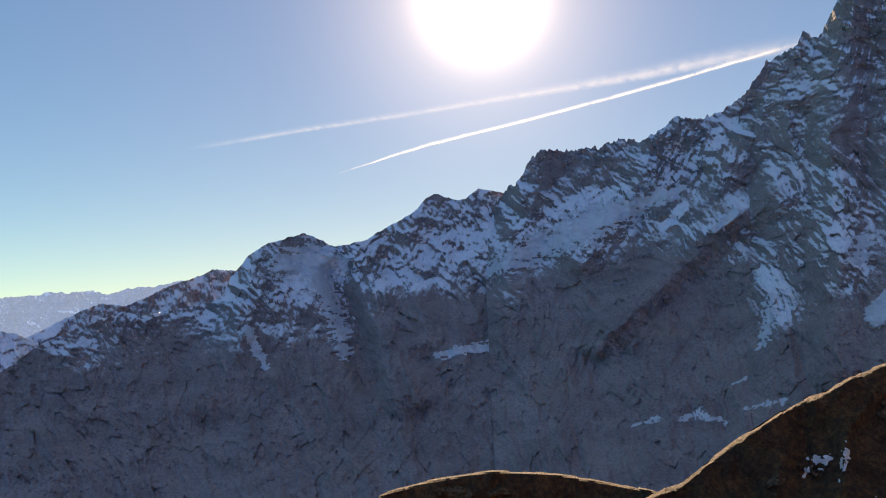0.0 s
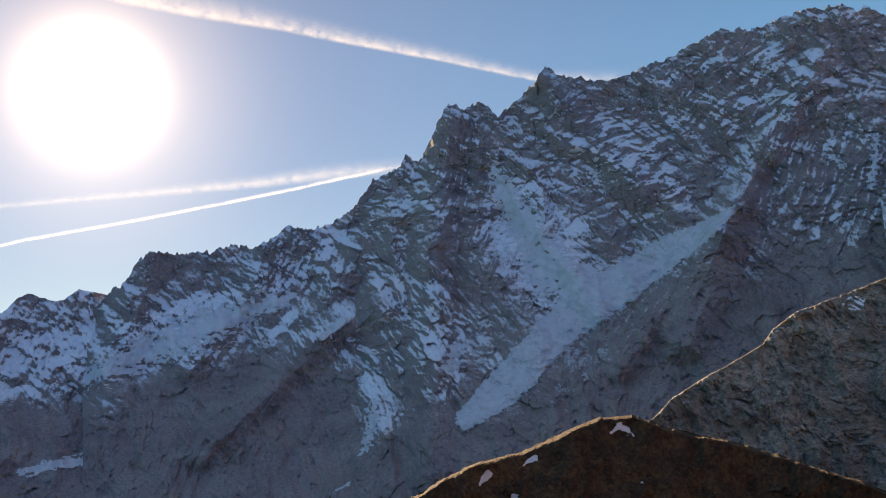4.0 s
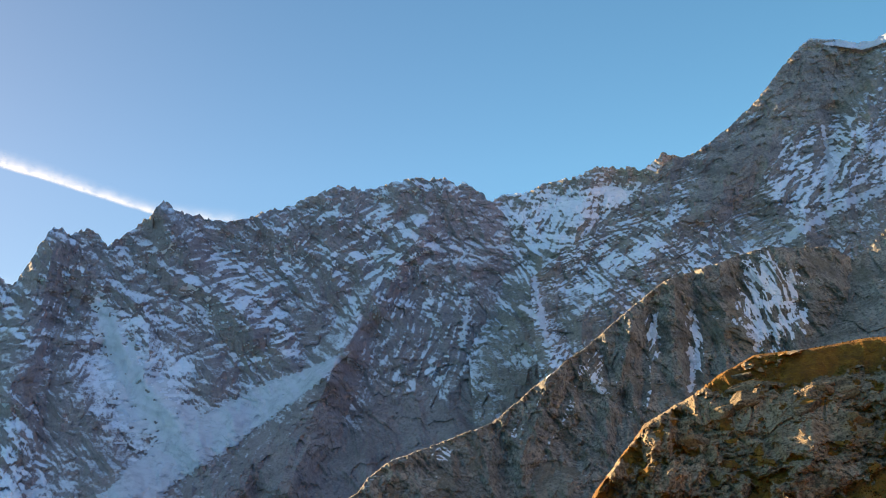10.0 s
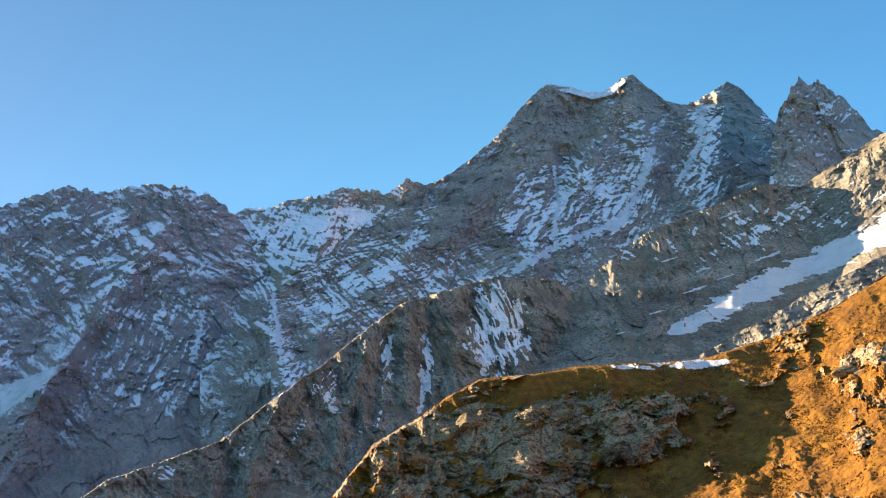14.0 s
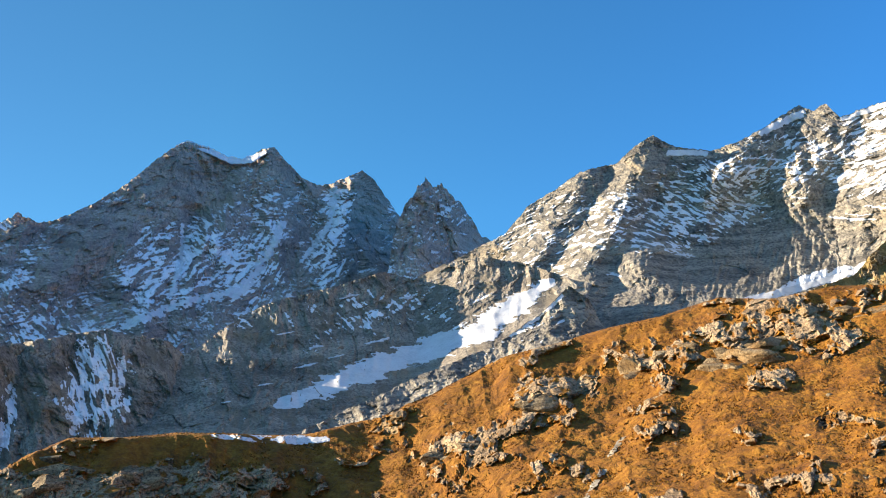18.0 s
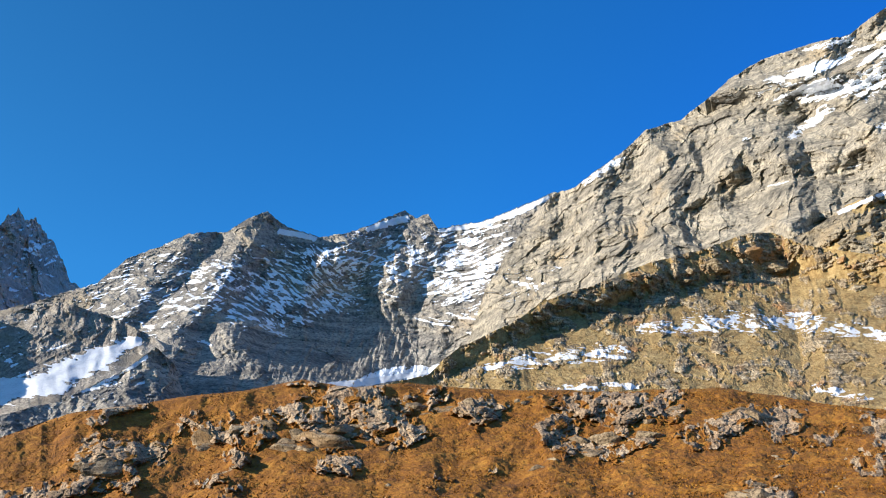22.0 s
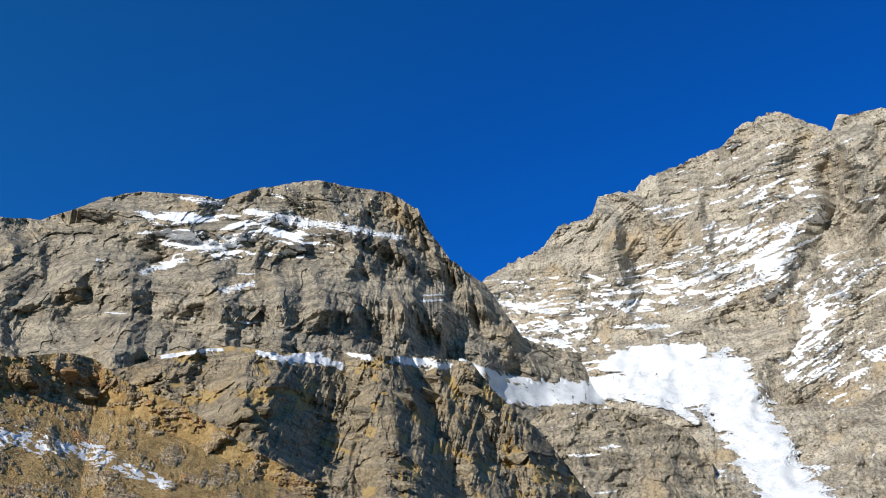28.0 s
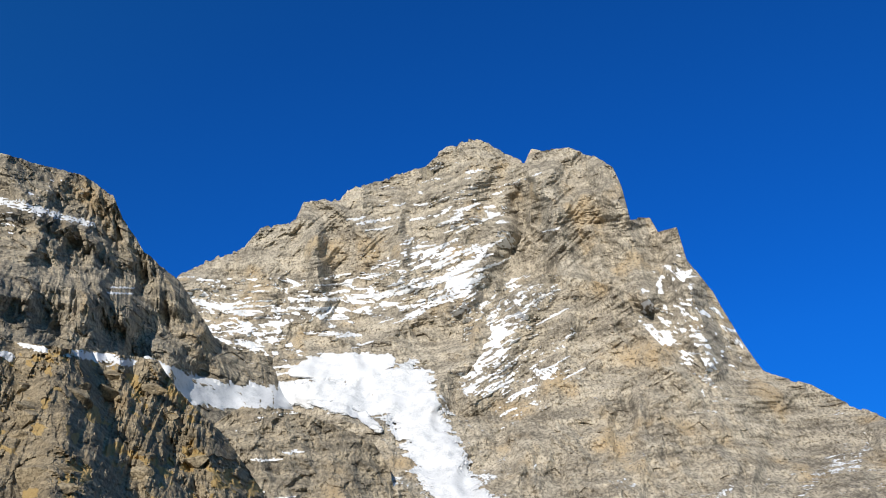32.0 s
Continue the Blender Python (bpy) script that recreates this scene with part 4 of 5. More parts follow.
# ---- nearer ridges ----
tagged(massif("gullied_dark_ridge", [(-30, -4.5), (-28.22, -2.4), (-26.92, -1.83), (-25.56, -0.65), (-23.27, 0.62), (-20.39, 1.99), (-19.7, 2.87), (-18.47, 3.58), (-15.37, 4.57), (-12.5, 5.3), (-9.81, 7.26), (-6.37, 9.4), (-3.51, 11.39), (-1.35, 12.68), (0.73, 12.97), (2.82, 13.41), (4.21, 13.68), (6.18, 13.33), (7.81, 13.05), (8.68, 12.28), (9.6, 10.66), (12, 8.5)],
              [(-30, 1080), (-10, 1400), (12, 1900)], [(-30, -12, 840), (0, -3, 1120), (12, 2, 1350)], DARK_RIDGE, 0.06, 260, jag=(0.08, 0.6), beds=(0.8, 12, 0.2), buttress=(30, 170), gully=(12, 40), crag=(3, 18), lean=0.35,
              snow=-0.9, top_snow=0.1, patches=[(3.6, 10.8, 0.9, 2.4, -10, 0.4), (-0.5, 9.0, 0.4, 2.2, 8, 0.4), (-6.2, 8.0, 0.5, 1.2, -8, 0.4), (-2.6, 9.6, 0.4, 1.6, 12, 0.35), (4.8, 10.5, 0.5, 2, -12, 0.35), (-15.5, 3.8, 0.8, 0.5, 0, 0.3)], turf=(0.85, 0.36, 0.5, 30, 2.0, (6.0, 70.0)), block=(4, 24), ribs=[(-6.1, 9.4, -4.5, 5.3, 0.5, -18), (-0.1, 12.1, -0.8, 6.9, 0.45, -18), (-2.6, 11.0, -3.7, 6.6, 0.4, -12), (2.7, 13.3, 3.3, 8.4, 0.8, -15), (-8.2, 8.2, -10.5, 3.9, 0.7, 20), (-1.3, 12.8, -1.6, 8.3, 0.5, 15), (1.7, 13.2, 1.0, 8.0, 0.5, 16), (-4.0, 9.8, -5.9, 4.8, 0.5, 16)], knob=(5, 30), holds=1.3, brow=(0.05, 4), back=350, zones=[(3.8, 10.6, 1.9, 3.4, -74, 0.58, 2.2, 5, 6), (-0.6, 9.2, 0.45, 2.4, 80, 0.5, 2.0, 4, 7), (-6.2, 7.9, 0.5, 1.5, 74, 0.5, 2.0, 4, 7), (-2.7, 9.5, 0.4, 1.8, 66, 0.4, 2.0, 4, 7), (5.6, 10.4, 0.35, 2.4, -70, 0.5, 1.4, 4, 8), (-8.0, 6.0, 7.0, 4.0, 68, -0.05, 0.9, 12, 14), (7.6, 11.6, 2.0, 2.0, -42, 0.0, 0.9, 4, 10)], seed=61),
       "dark gullied ridge with snow-filled couloirs", "mountain")
tagged(massif("grey_green_ridge", [(5.5, 9.6), (7.05, 11.3), (9.49, 12.7), (11.74, 14.44), (13.83, 15.27), (16.96, 15.95), (20.54, 16.83), (22.2, 16.27), (24.23, 17.05), (26.29, 17.33), (29, 16.8), (32.5, 15.3)],
              [(5, 1750), (23, 2200), (32, 2080)], [(5, 4, 1080), (21, 7, 1480), (32, 9, 1260)], DARK_RIDGE, 0.06, 180, jag=(0.05, 0.6), beds=(2, 13, -0.3), buttress=(28, 220), gully=(12, 45), bend=1.5, crag=(3, 30),
              snow=-0.9, top_snow=0.2, patches=[(20, 14.6, 4, 1.0, 10, 0.12)], soften=[(25, 12.6, 8, 1.6, 20, 0.9)], turf=(0.9, 0.36, 0.5, 40, 2.0, (4.0, 70.0)), block=(6, 28), knob=(3, 32), holds=1.2, back=400, zones=[(17.0, 14.6, 8.0, 2.2, -36, 0.05, 1.0, 5, 11), (24.0, 14.6, 6.0, 1.8, 30, 0.0, 0.9, 6, 12), (12.5, 10.4, 3.0, 2.4, 58, -0.1, 0.6, 10, 16)], seed=62),
       "grey-green ridge with a long snow ramp at its foot", "mountain")
tagged(massif("ramp_edge_rib", [(11, 6.2), (17.2, 8.6), (22.9, 10.9), (26.8, 12.1), (29.6, 13.7), (31.6, 15.2), (32.7, 14.3), (33.2, 13.0), (34.5, 11)],
              [(11, 1150), (34, 1500)], [(11, 3, 900), (34, 8, 1000)], GREY_ROCK, 0.06, 110, jag=(0.05, 0.6), beds=(3, 10, -0.2), buttress=(25, 120), gully=(10, 50), snow=-0.7, top_snow=0.2, block=(4, 20), back=200, zones=[(28.0, 12.6, 5.0, 2.0, 30, 0.0, 0.8, 4, 9)], seed=63),
       "grey rock rib beside the snow ramp", "mountain")
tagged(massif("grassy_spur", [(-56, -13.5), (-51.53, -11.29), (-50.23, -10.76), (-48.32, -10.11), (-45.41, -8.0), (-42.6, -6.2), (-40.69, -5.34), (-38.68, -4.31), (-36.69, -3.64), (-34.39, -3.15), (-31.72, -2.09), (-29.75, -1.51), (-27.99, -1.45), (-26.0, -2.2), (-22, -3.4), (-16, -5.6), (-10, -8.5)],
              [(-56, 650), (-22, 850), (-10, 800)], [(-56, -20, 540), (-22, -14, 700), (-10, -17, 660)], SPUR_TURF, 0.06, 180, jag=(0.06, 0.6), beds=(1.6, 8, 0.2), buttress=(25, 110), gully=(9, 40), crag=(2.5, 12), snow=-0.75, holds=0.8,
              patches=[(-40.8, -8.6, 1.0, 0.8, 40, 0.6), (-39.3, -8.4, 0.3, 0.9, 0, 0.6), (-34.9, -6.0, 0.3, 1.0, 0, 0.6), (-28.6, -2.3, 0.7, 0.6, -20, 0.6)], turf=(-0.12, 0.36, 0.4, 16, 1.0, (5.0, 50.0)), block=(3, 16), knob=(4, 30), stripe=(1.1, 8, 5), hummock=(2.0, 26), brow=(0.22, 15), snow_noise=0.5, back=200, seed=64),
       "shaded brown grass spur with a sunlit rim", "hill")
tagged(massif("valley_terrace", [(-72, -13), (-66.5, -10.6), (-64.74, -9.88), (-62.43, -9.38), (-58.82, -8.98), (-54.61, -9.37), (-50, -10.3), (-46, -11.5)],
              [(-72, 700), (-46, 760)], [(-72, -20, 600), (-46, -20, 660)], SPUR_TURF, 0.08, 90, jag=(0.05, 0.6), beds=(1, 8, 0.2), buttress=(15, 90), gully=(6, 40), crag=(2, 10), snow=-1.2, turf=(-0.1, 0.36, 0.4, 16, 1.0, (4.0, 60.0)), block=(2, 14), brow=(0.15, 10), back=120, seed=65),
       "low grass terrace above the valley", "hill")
tagged(massif("brown_buttress", [(66, 17.5), (68.67, 19.5), (70.75, 19.98), (72.83, 20.98), (74.24, 21.25), (76.37, 21.62), (79.2, 21.39), (82.73, 21.63), (87.21, 21.42), (91.22, 21.05), (92.6, 19.31), (95.34, 16.84), (96.79, 14.86), (98.39, 12.62), (101, 9)],
              [(66, 1280), (80, 1330), (86, 1420), (93, 1600), (101, 1850)], [(66, 8, 800), (80, 8, 800), (88, 8, 900), (101, 6, 1300)], BUTTRESS_ROCK, 0.06, 220, jag=(0.05, 0.6), beds=(2, 14, 0.1), buttress=(36, 150), gully=(12, 60), crag=(4, 16), bend=1.15,
              snow=-0.95, holds=0.7, patches=[(80.5, 21.2, 5.5, 0.35, -2, 0.8), (91.5, 17, 0.4, 1.5, 30, 0.3)], turf=(0.75, 0.36, 0.5, 24, 2.0, (10.0, 70.0)), block=(6, 30), ribs=[(78.4, 19.0, 74.2, 15.8, 1, 40), (85.4, 21.2, 86.6, 15.0, 1.6, 75), (92.4, 19.8, 95.6, 15.0, 1.5, 70), (78.2, 18.5, 79.0, 12.0, 2.6, 110), (88.2, 20.0, 90.6, 13.3, 1.0, -40), (73.5, 20.7, 70.5, 16.8, 1, 30), (69.3, 20.6, 70.8, 18.7, 0.9, -22)], rocks=[(84, 16, 9, 5, 0, 0.5), (72, 19, 4, 2, 0, -0.5)], knob=(8, 70), back=300, zones=[(80.0, 17.5, 5.0, 3.6, 76, -0.3, 0.3, 14, 18), (91.5, 17.5, 4.0, 3.6, 70, -0.3, 0.3, 16, 20), (72.0, 18.8, 4.0, 1.8, 8, -0.2, 0.3, 4, 9)], seed=66),
       "brown rock buttress with shaded clefts", "mountain")
tagged(massif("stony_terrace", [(39, 12.2), (44.86, 13.2), (47.52, 13.77), (49.58, 15.34), (52.7, 16.53), (54.84, 17.74), (58.73, 18.64), (61.23, 19.42), (64.36, 19.76), (67.16, 20.34), (68.65, 20.2), (70.34, 19.2), (73.62, 18.2), (77, 16.5), (82, 14.0)],
              [(39, 640), (50, 720), (60, 850), (69, 970), (70.5, 930), (82, 850)], [(39, 6, 430), (60, 8, 480), (82, 7, 500)], TERRACE_ROCK, 0.06, 220, jag=(0.05, 0.6), beds=(2.6, 5, -0.03), buttress=(12, 90), gully=(6, 40), crag=(3, 12), cliff=0.2,
              snow=-1.0, holds=0.75, patches=[(60.5, 14.6, 4.5, 0.55, 3, 0.5), (68, 15.2, 6, 0.6, -3, 0.6), (60, 12.9, 2.2, 0.3, 0, 0.6), (75, 13.5, 3, 0.5, -10, 0.5)], turf=(0.3, 0.36, 0.5, 8, 0.8, (3.0, 22.0)), block=(2.5, 12), rocks=[(60, 17.6, 8, 1.2, 8, 0.6), (67, 19, 3, 1.6, 0, 0.5)], ribs=[(54, 17.2, 60, 18.3, 0.7, 10), (60, 18.3, 68.5, 19.6, 0.9, 8), (61, 16.5, 69, 17.6, 0.7, -5)], knob=(3, 20), hummock=(0.9, 10), back=250, seed=67),
       "tan stony terrace with thin snow patches", "hill")
tagged(massif("autumn_grass_slope", [(-9, -1.5), (-6.3, 1.89), (-3.8, 4.58), (-1.05, 5.87), (0.71, 6.89), (2.63, 7.77), (5.42, 7.76), (8.37, 8.0), (10.89, 7.85), (13.06, 7.72), (16.07, 7.6), (18.0, 8.1), (19.65, 8.33), (22.82, 9.49), (24.78, 10.37), (27.45, 11.49), (30.83, 12.04), (33.9, 12.6), (36.63, 12.9), (40.06, 13.56), (43.01, 13.14), (46.31, 13.32), (49.52, 12.9), (54.52, 12.6), (59.48, 12.18), (64.36, 12.01), (68.92, 10.8), (76.49, 9.06), (84, 7.5)],
              [(-9, 330), (-2, 392), (4, 408), (12, 424), (17, 446), (22, 456), (40, 462), (84, 420)], [(-9, -9, 290), (-2, -7, 285), (4, -6, 293), (12, -4.5, 280), (17, -3.5, 262), (22, -3.2, 236), (28, -3, 195), (40, -1, 172), (84, 3, 170)], TURF_GROUND, 0.06, 300, jag=(0.05, 0.7), beds=(0.8, 5, 0.1), buttress=(12, 60), gully=(8, 42), crag=(1.6, 7), bend=1.05,
              snow=-1.1, holds=0.7, patches=[], turf=(0.05, 0.36, 0.5, 4, 0.8, (4.0, 20.0)), block=(1.6, 7), rocks=[(1, 2.5, 8, 4.0, 0, 1.5), (8, 4.5, 6, 2.6, 0, 0.9), (42, 11.0, 4.5, 2.0, 5, 0.9), (31, 9.0, 5.0, 1.5, 15, 0.9), (48, 12.0, 4, 1.0, 0, 0.8), (24, 6.0, 3.0, 1.2, 0, 0.8), (58, 10.3, 6, 1.5, 0, 0.7), (68, 9.6, 5, 1.4, 0, 0.7), (11.5, 4.6, 2.6, 2.4, 0, 0.6)], knob=(2.5, 16), hummock=(1.3, 15), brow=(0.18, 6), back=110, seed=68),
       "orange autumn grass slope with grey rock outcrops", "hill")

tagged(massif("glacier_knoll", [(93.2, 15.5), (94.41, 17.23), (95.35, 18.01), (96.33, 18.47), (99.34, 18.26), (102.02, 17.21), (104.01, 16.32), (104.94, 14.68), (105.3, 12.4), (106, 9)],
              [(93, 2330), (106, 2330)], [(93, 7, 1950), (106, 7, 1950)], SLAB_ROCK, 0.05, 150, jag=(0.05, 0.6), beds=(4, 18, -0.1), buttress=(40, 130), gully=(6, 60), block=(5, 34), bend=1.4,
              snow=-0.6, top_snow=0.1, patches=[(98, 18.0, 2.4, 0.7, 0, 0.4)], knob=(5, 70), stripe=(0.7, 60, 10), back=120, seed=53),
       "brown rock knoll parting the hanging glacier", "mountain")

# ---- glaciers, couloirs and snowfields ----
peak = {o.name: o for o in scene.objects}
snow_sheet(peak["glacier_wall"], "glacier", "crevassed hanging glacier below the dark wall", [(-20.6, 9.95, 0.12), (-22.9, 8.6, 0.6), (-25.0, 7.6, 1.0), (-28.8, 5.6, 1.35), (-31.9, 3.5, 1.2), (-35.0, 0.6, 1.15), (-37.3, -1.1, 0.7)], ICE, 12, crevasse=5, ragged=0.4, seed=71, category="glacier")
snow_sheet(peak["glacier_wall"], "snowfield", "broad white snowfield feeding the glacier", [(-34.7, 13.2, 0.5), (-33.3, 10.0, 1.2), (-31.9, 7.2, 1.9), (-30.0, 6.0, 1.5)], SNOW, 5, ragged=1.5, fill=2, seed=72, category="snowfield")
snow_sheet(peak["toothed_ridge"], "snowfield", "long snow ramp under the toothed ridge", [(-58.5, 2.5, 0.6), (-55.19, 3.7, 1.0), (-51.83, 5.1, 1.2), (-49.5, 5.8, 0.8), (-47.0, 6.6, 0.3)], SNOW, 5, ragged=1.7, fill=2, seed=73, category="snowfield")
snow_sheet(peak["toothed_ridge"], "sunlit_snow_patch", "small sunlit snow patch on a rib", [(-45.4, 4.05, 0.22), (-44.2, 4.95, 0.3)], SNOW, 25, ragged=0.3, fill=2, top=False, seed=74)
snow_sheet(peak["domed_snow_peak"], "snowfield", "snow cap of the domed peak", [(-70.5, 3.4, 0.9), (-68.6, 3.6, 1.2), (-67.6, 1.0, 0.7), (-67.0, -1.8, 0.5)], SNOW, 5, ragged=1.7, fill=2, seed=75, category="snowfield")
snow_sheet(peak["corniced_peak"], "cornice", "white wind-built snow cornice", [(7.8, 24.1, 0.1), (8.52, 24.34, 0.14), (9.3, 24.1, 0.2), (10.17, 23.82, 0.24), (11.3, 23.36, 0.24), (12.48, 23.45, 0.22), (13.3, 23.85, 0.12)], SNOW, 9, step=0.03, ragged=0.2, fill=2, top=False, seed=76, over=0.08, tilt=70)
for k, path in enumerate(([(14.34, 19.7, 0.3), (13.11, 17.45, 0.35), (11.59, 15.6, 0.4)], [(8.38, 19.7, 0.12), (8.43, 17.39, 0.16), (7.84, 15.8, 0.3)], [(5.4, 13.9, 0.3), (8.14, 15.1, 0.3), (11.61, 15.9, 0.3)],
                          [(-9.3, 13.8, 0.2), (-8.93, 10.93, 0.25), (-8.88, 9.4, 0.1)], [(-10.2, 11.9, 0.15), (-9.0, 11.0, 0.25)], [(-9.7, 13.98, 0.2), (-8.46, 14.27, 0.3)], [(17.6, 21.6, 0.35), (17.2, 19.6, 0.25), (15.5, 17.6, 0.15)])):
    snow_sheet(peak["corniced_peak"], "snow_couloir", "narrow snow couloir", path, SNOW, 4, ragged=1.5, fill=1, top=False, seed=80 + k, fray=7)
for k, path in enumerate(([(-13.2, 12.57, 0.2), (-14.08, 9.34, 0.3), (-13.85, 7.5, 0.12)], [(-15.93, 12.08, 0.16), (-14.9, 11.0, 0.18)], [(-42.5, 0.3, 0.5), (-43.2, -2.4, 0.5)], [(-37.6, 3.0, 0.6), (-38.4, 0.6, 0.6)], [(-31.0, -1.0, 0.35), (-29.6, -3.4, 0.25)])):
    snow_sheet(peak["glacier_wall"], "snow_couloir", "narrow snow couloir", path, SNOW, 3, ragged=2.4, fill=1, top=False, seed=90 + k, fray=7)
for k, path in enumerate(([(-6.45, 8.9, 0.18), (-5.96, 6.6, 0.22)], [(-0.32, 10.4, 0.14), (-0.96, 6.4, 0.2)], [(2.9, 12.4, 0.1), (2.6, 10.4, 0.2), (3.0, 8.1, 0.2)], [(-2.23, 10.9, 0.15), (-3.06, 8.0, 0.22)])):
    snow_sheet(peak["gullied_dark_ridge"], "snow_couloir", "snow-filled couloir broken by rock", path, SNOW, 1.0, ragged=3.0, fill=1, top=False, seed=100 + k, fray=4, squash=1.2, step=0.04)
snow_sheet(peak["grey_green_ridge"], "snow_ramp", "long bright snow ramp at the ridge's foot", [(14.0, 9.3, 0.3), (16.5, 10.2, 0.6), (18.6, 10.9, 0.75), (21.46, 11.8, 0.6), (24.87, 12.6, 0.75), (27.71, 13.95, 0.7), (29.3, 14.9, 0.5), (30.6, 15.5, 0.25)], SNOW, 3, ragged=1.1, seed=117, category="snowfield", fray=16, squash=2.4, fill=4)
snow_sheet(peak["ramp_edge_rib"], "snow_streak", "snow streak along the rib", [(24.48, 11.7, 0.3), (28.25, 12.9, 0.3), (31.0, 14.6, 0.22)], SNOW, 2, ragged=0.9, top=False, seed=111, fray=6)
snow_sheet(peak["snow_striped_mountain"], "snow_fan", "shaded snow fan at the cliff's foot", [(40.6, 13.15, 0.2), (44.07, 13.42, 0.26), (47.4, 13.9, 0.15)], SNOW, 3, ragged=0.4, seed=112, category="snow", fray=6)
for k, path in enumerate(([(38.5, 22.1, 0.18), (40.63, 21.75, 0.2)], [(44.0, 22.3, 0.2), (46.39, 22.9, 0.25)], [(48.52, 22.15, 0.15), (51.21, 22.4, 0.22), (53.5, 23.0, 0.25), (55.4, 23.7, 0.2)])):
    snow_sheet(peak["snow_striped_mountain"], "snow_crest", "snow along the crest", path, SNOW, 5, ragged=0.6, top=False, seed=113 + k)
for k, path in enumerate(([(72.3, 29.66, 0.2), (75.0, 29.62, 0.2)], [(76.6, 29.4, 0.3), (79.56, 29.1, 0.38), (83.31, 28.8, 0.3), (86.8, 28.3, 0.2)], [(71.6, 27.0, 0.2), (75.0, 27.08, 0.3), (77.43, 27.4, 0.35), (79.4, 27.3, 0.2)], [(70.6, 25.2, 0.25), (72.8, 26.3, 0.3)], [(75.5, 24.7, 0.2), (77.3, 25.2, 0.25)], [(57.2, 24.2, 0.2), (60.2, 25.5, 0.3)])):
    snow_sheet(peak["rounded_rock_shoulder"], "snow_patch", "snow on a rock terrace", path, SNOW, 3, ragged=2.2, fill=1, top=False, seed=120 + k, fray=6, squash=4, step=0.035)
for k, path in enumerate(([(74.6, 21.2, 0.12), (75.8, 21.5, 0.25)], [(78.0, 21.35, 0.15), (79.6, 21.1, 0.35), (81.6, 21.2, 0.4), (83.2, 20.7, 0.2)], [(83.6, 21.5, 0.14), (84.9, 21.3, 0.2)], [(85.9, 21.25, 0.2), (87.88, 21.1, 0.32), (89.8, 20.8, 0.2)], [(72.4, 20.7, 0.12), (74.24, 21.1, 0.15)])):
    snow_sheet(peak["brown_buttress"], "snow_ledge", "snow along the buttress top", path, SNOW, 1.5, ragged=1.4, fill=1, top=False, seed=130 + k, fray=6, squash=2.5, step=0.035)
snow_sheet(peak["rounded_rock_shoulder"], "glacier", "smooth snowy arm of the hanging glacier", [(90.6, 21.1, 0.2), (91.9, 20.3, 0.5), (93.74, 19.3, 0.85), (96.42, 19.0, 0.8), (99.6, 18.95, 0.8)], ICE, 8, ragged=0.5, fill=10, seed=139, category="glacier", fray=16)
snow_sheet(peak["pyramid_peak"], "glacier", "smooth snowy arm of the hanging glacier", [(91.2, 20.7, 0.35), (91.9, 20.3, 0.55), (93.74, 19.4, 0.85), (96.42, 19.05, 0.8), (98.5, 19.0, 0.8)], ICE, 9, ragged=0.5, fill=10, seed=138, category="glacier", fray=16)
snow_sheet(peak["pyramid_peak"], "glacier", "bright hanging glacier with a broken ice edge", [(97.0, 19.1, 0.65), (99.5, 19.25, 0.8), (103.2, 19.1, 1.2), (106.0, 18.9, 1.9), (107.0, 17.0, 1.7), (107.8, 15.0, 1.6), (108.8, 13.0, 1.6), (110, 10.8, 1.6)], ICE, 10, crevasse=1.2, fill=8, ragged=0.55, seed=140, category="glacier", fray=16)
snow_sheet(peak["pyramid_peak"], "snow_bowl", "smooth white snow bowl above the ice", [(99.3, 20.4, 0.3), (100.6, 20.6, 0.75), (102.3, 20.6, 0.8), (104.0, 20.5, 0.95), (105.1, 20.8, 0.5)], SNOW, 11, fill=6, ragged=0.35, top=False, seed=141, fray=14)
for k, path in enumerate(([(92.8, 24.5, 0.2), (95.0, 24.0, 0.25), (97.5, 23.5, 0.15)], [(97.5, 24.2, 0.1), (101.5, 23.9, 0.16), (104.5, 23.9, 0.12)], [(103, 24.6, 0.12), (106, 24.7, 0.2), (109, 25.4, 0.22), (111.5, 26.3, 0.15)], [(106.5, 23.3, 0.2), (109, 24.3, 0.3), (111.5, 25.4, 0.2)], [(103.6, 28.9, 0.14), (105.8, 29.1, 0.1)], [(94.5, 22.6, 0.15), (97.5, 21.8, 0.15)], [(100, 22.6, 0.12), (103.5, 22.4, 0.15)], [(109, 26.4, 0.1), (112, 27.4, 0.12)])):
    snow_sheet(peak["pyramid_peak"], "snow_band", "broken snow band on the ledges", path, SNOW, 3, ragged=2.0, fill=1, top=False, seed=145 + k, fray=9, squash=6, step=0.04)


def icefall(owner, glacier, label, path, deep, seed):
    """The broken, crevassed part of a glacier."""
    ob = snow_sheet(owner, "icefall", label, path, ICE, 13, crevasse=deep, ragged=0.6, seed=seed, category="", fray=8, squash=1.4, step=0.04)
    ob.parent = glacier
    ob.location = ob.location - glacier.location
    return ob


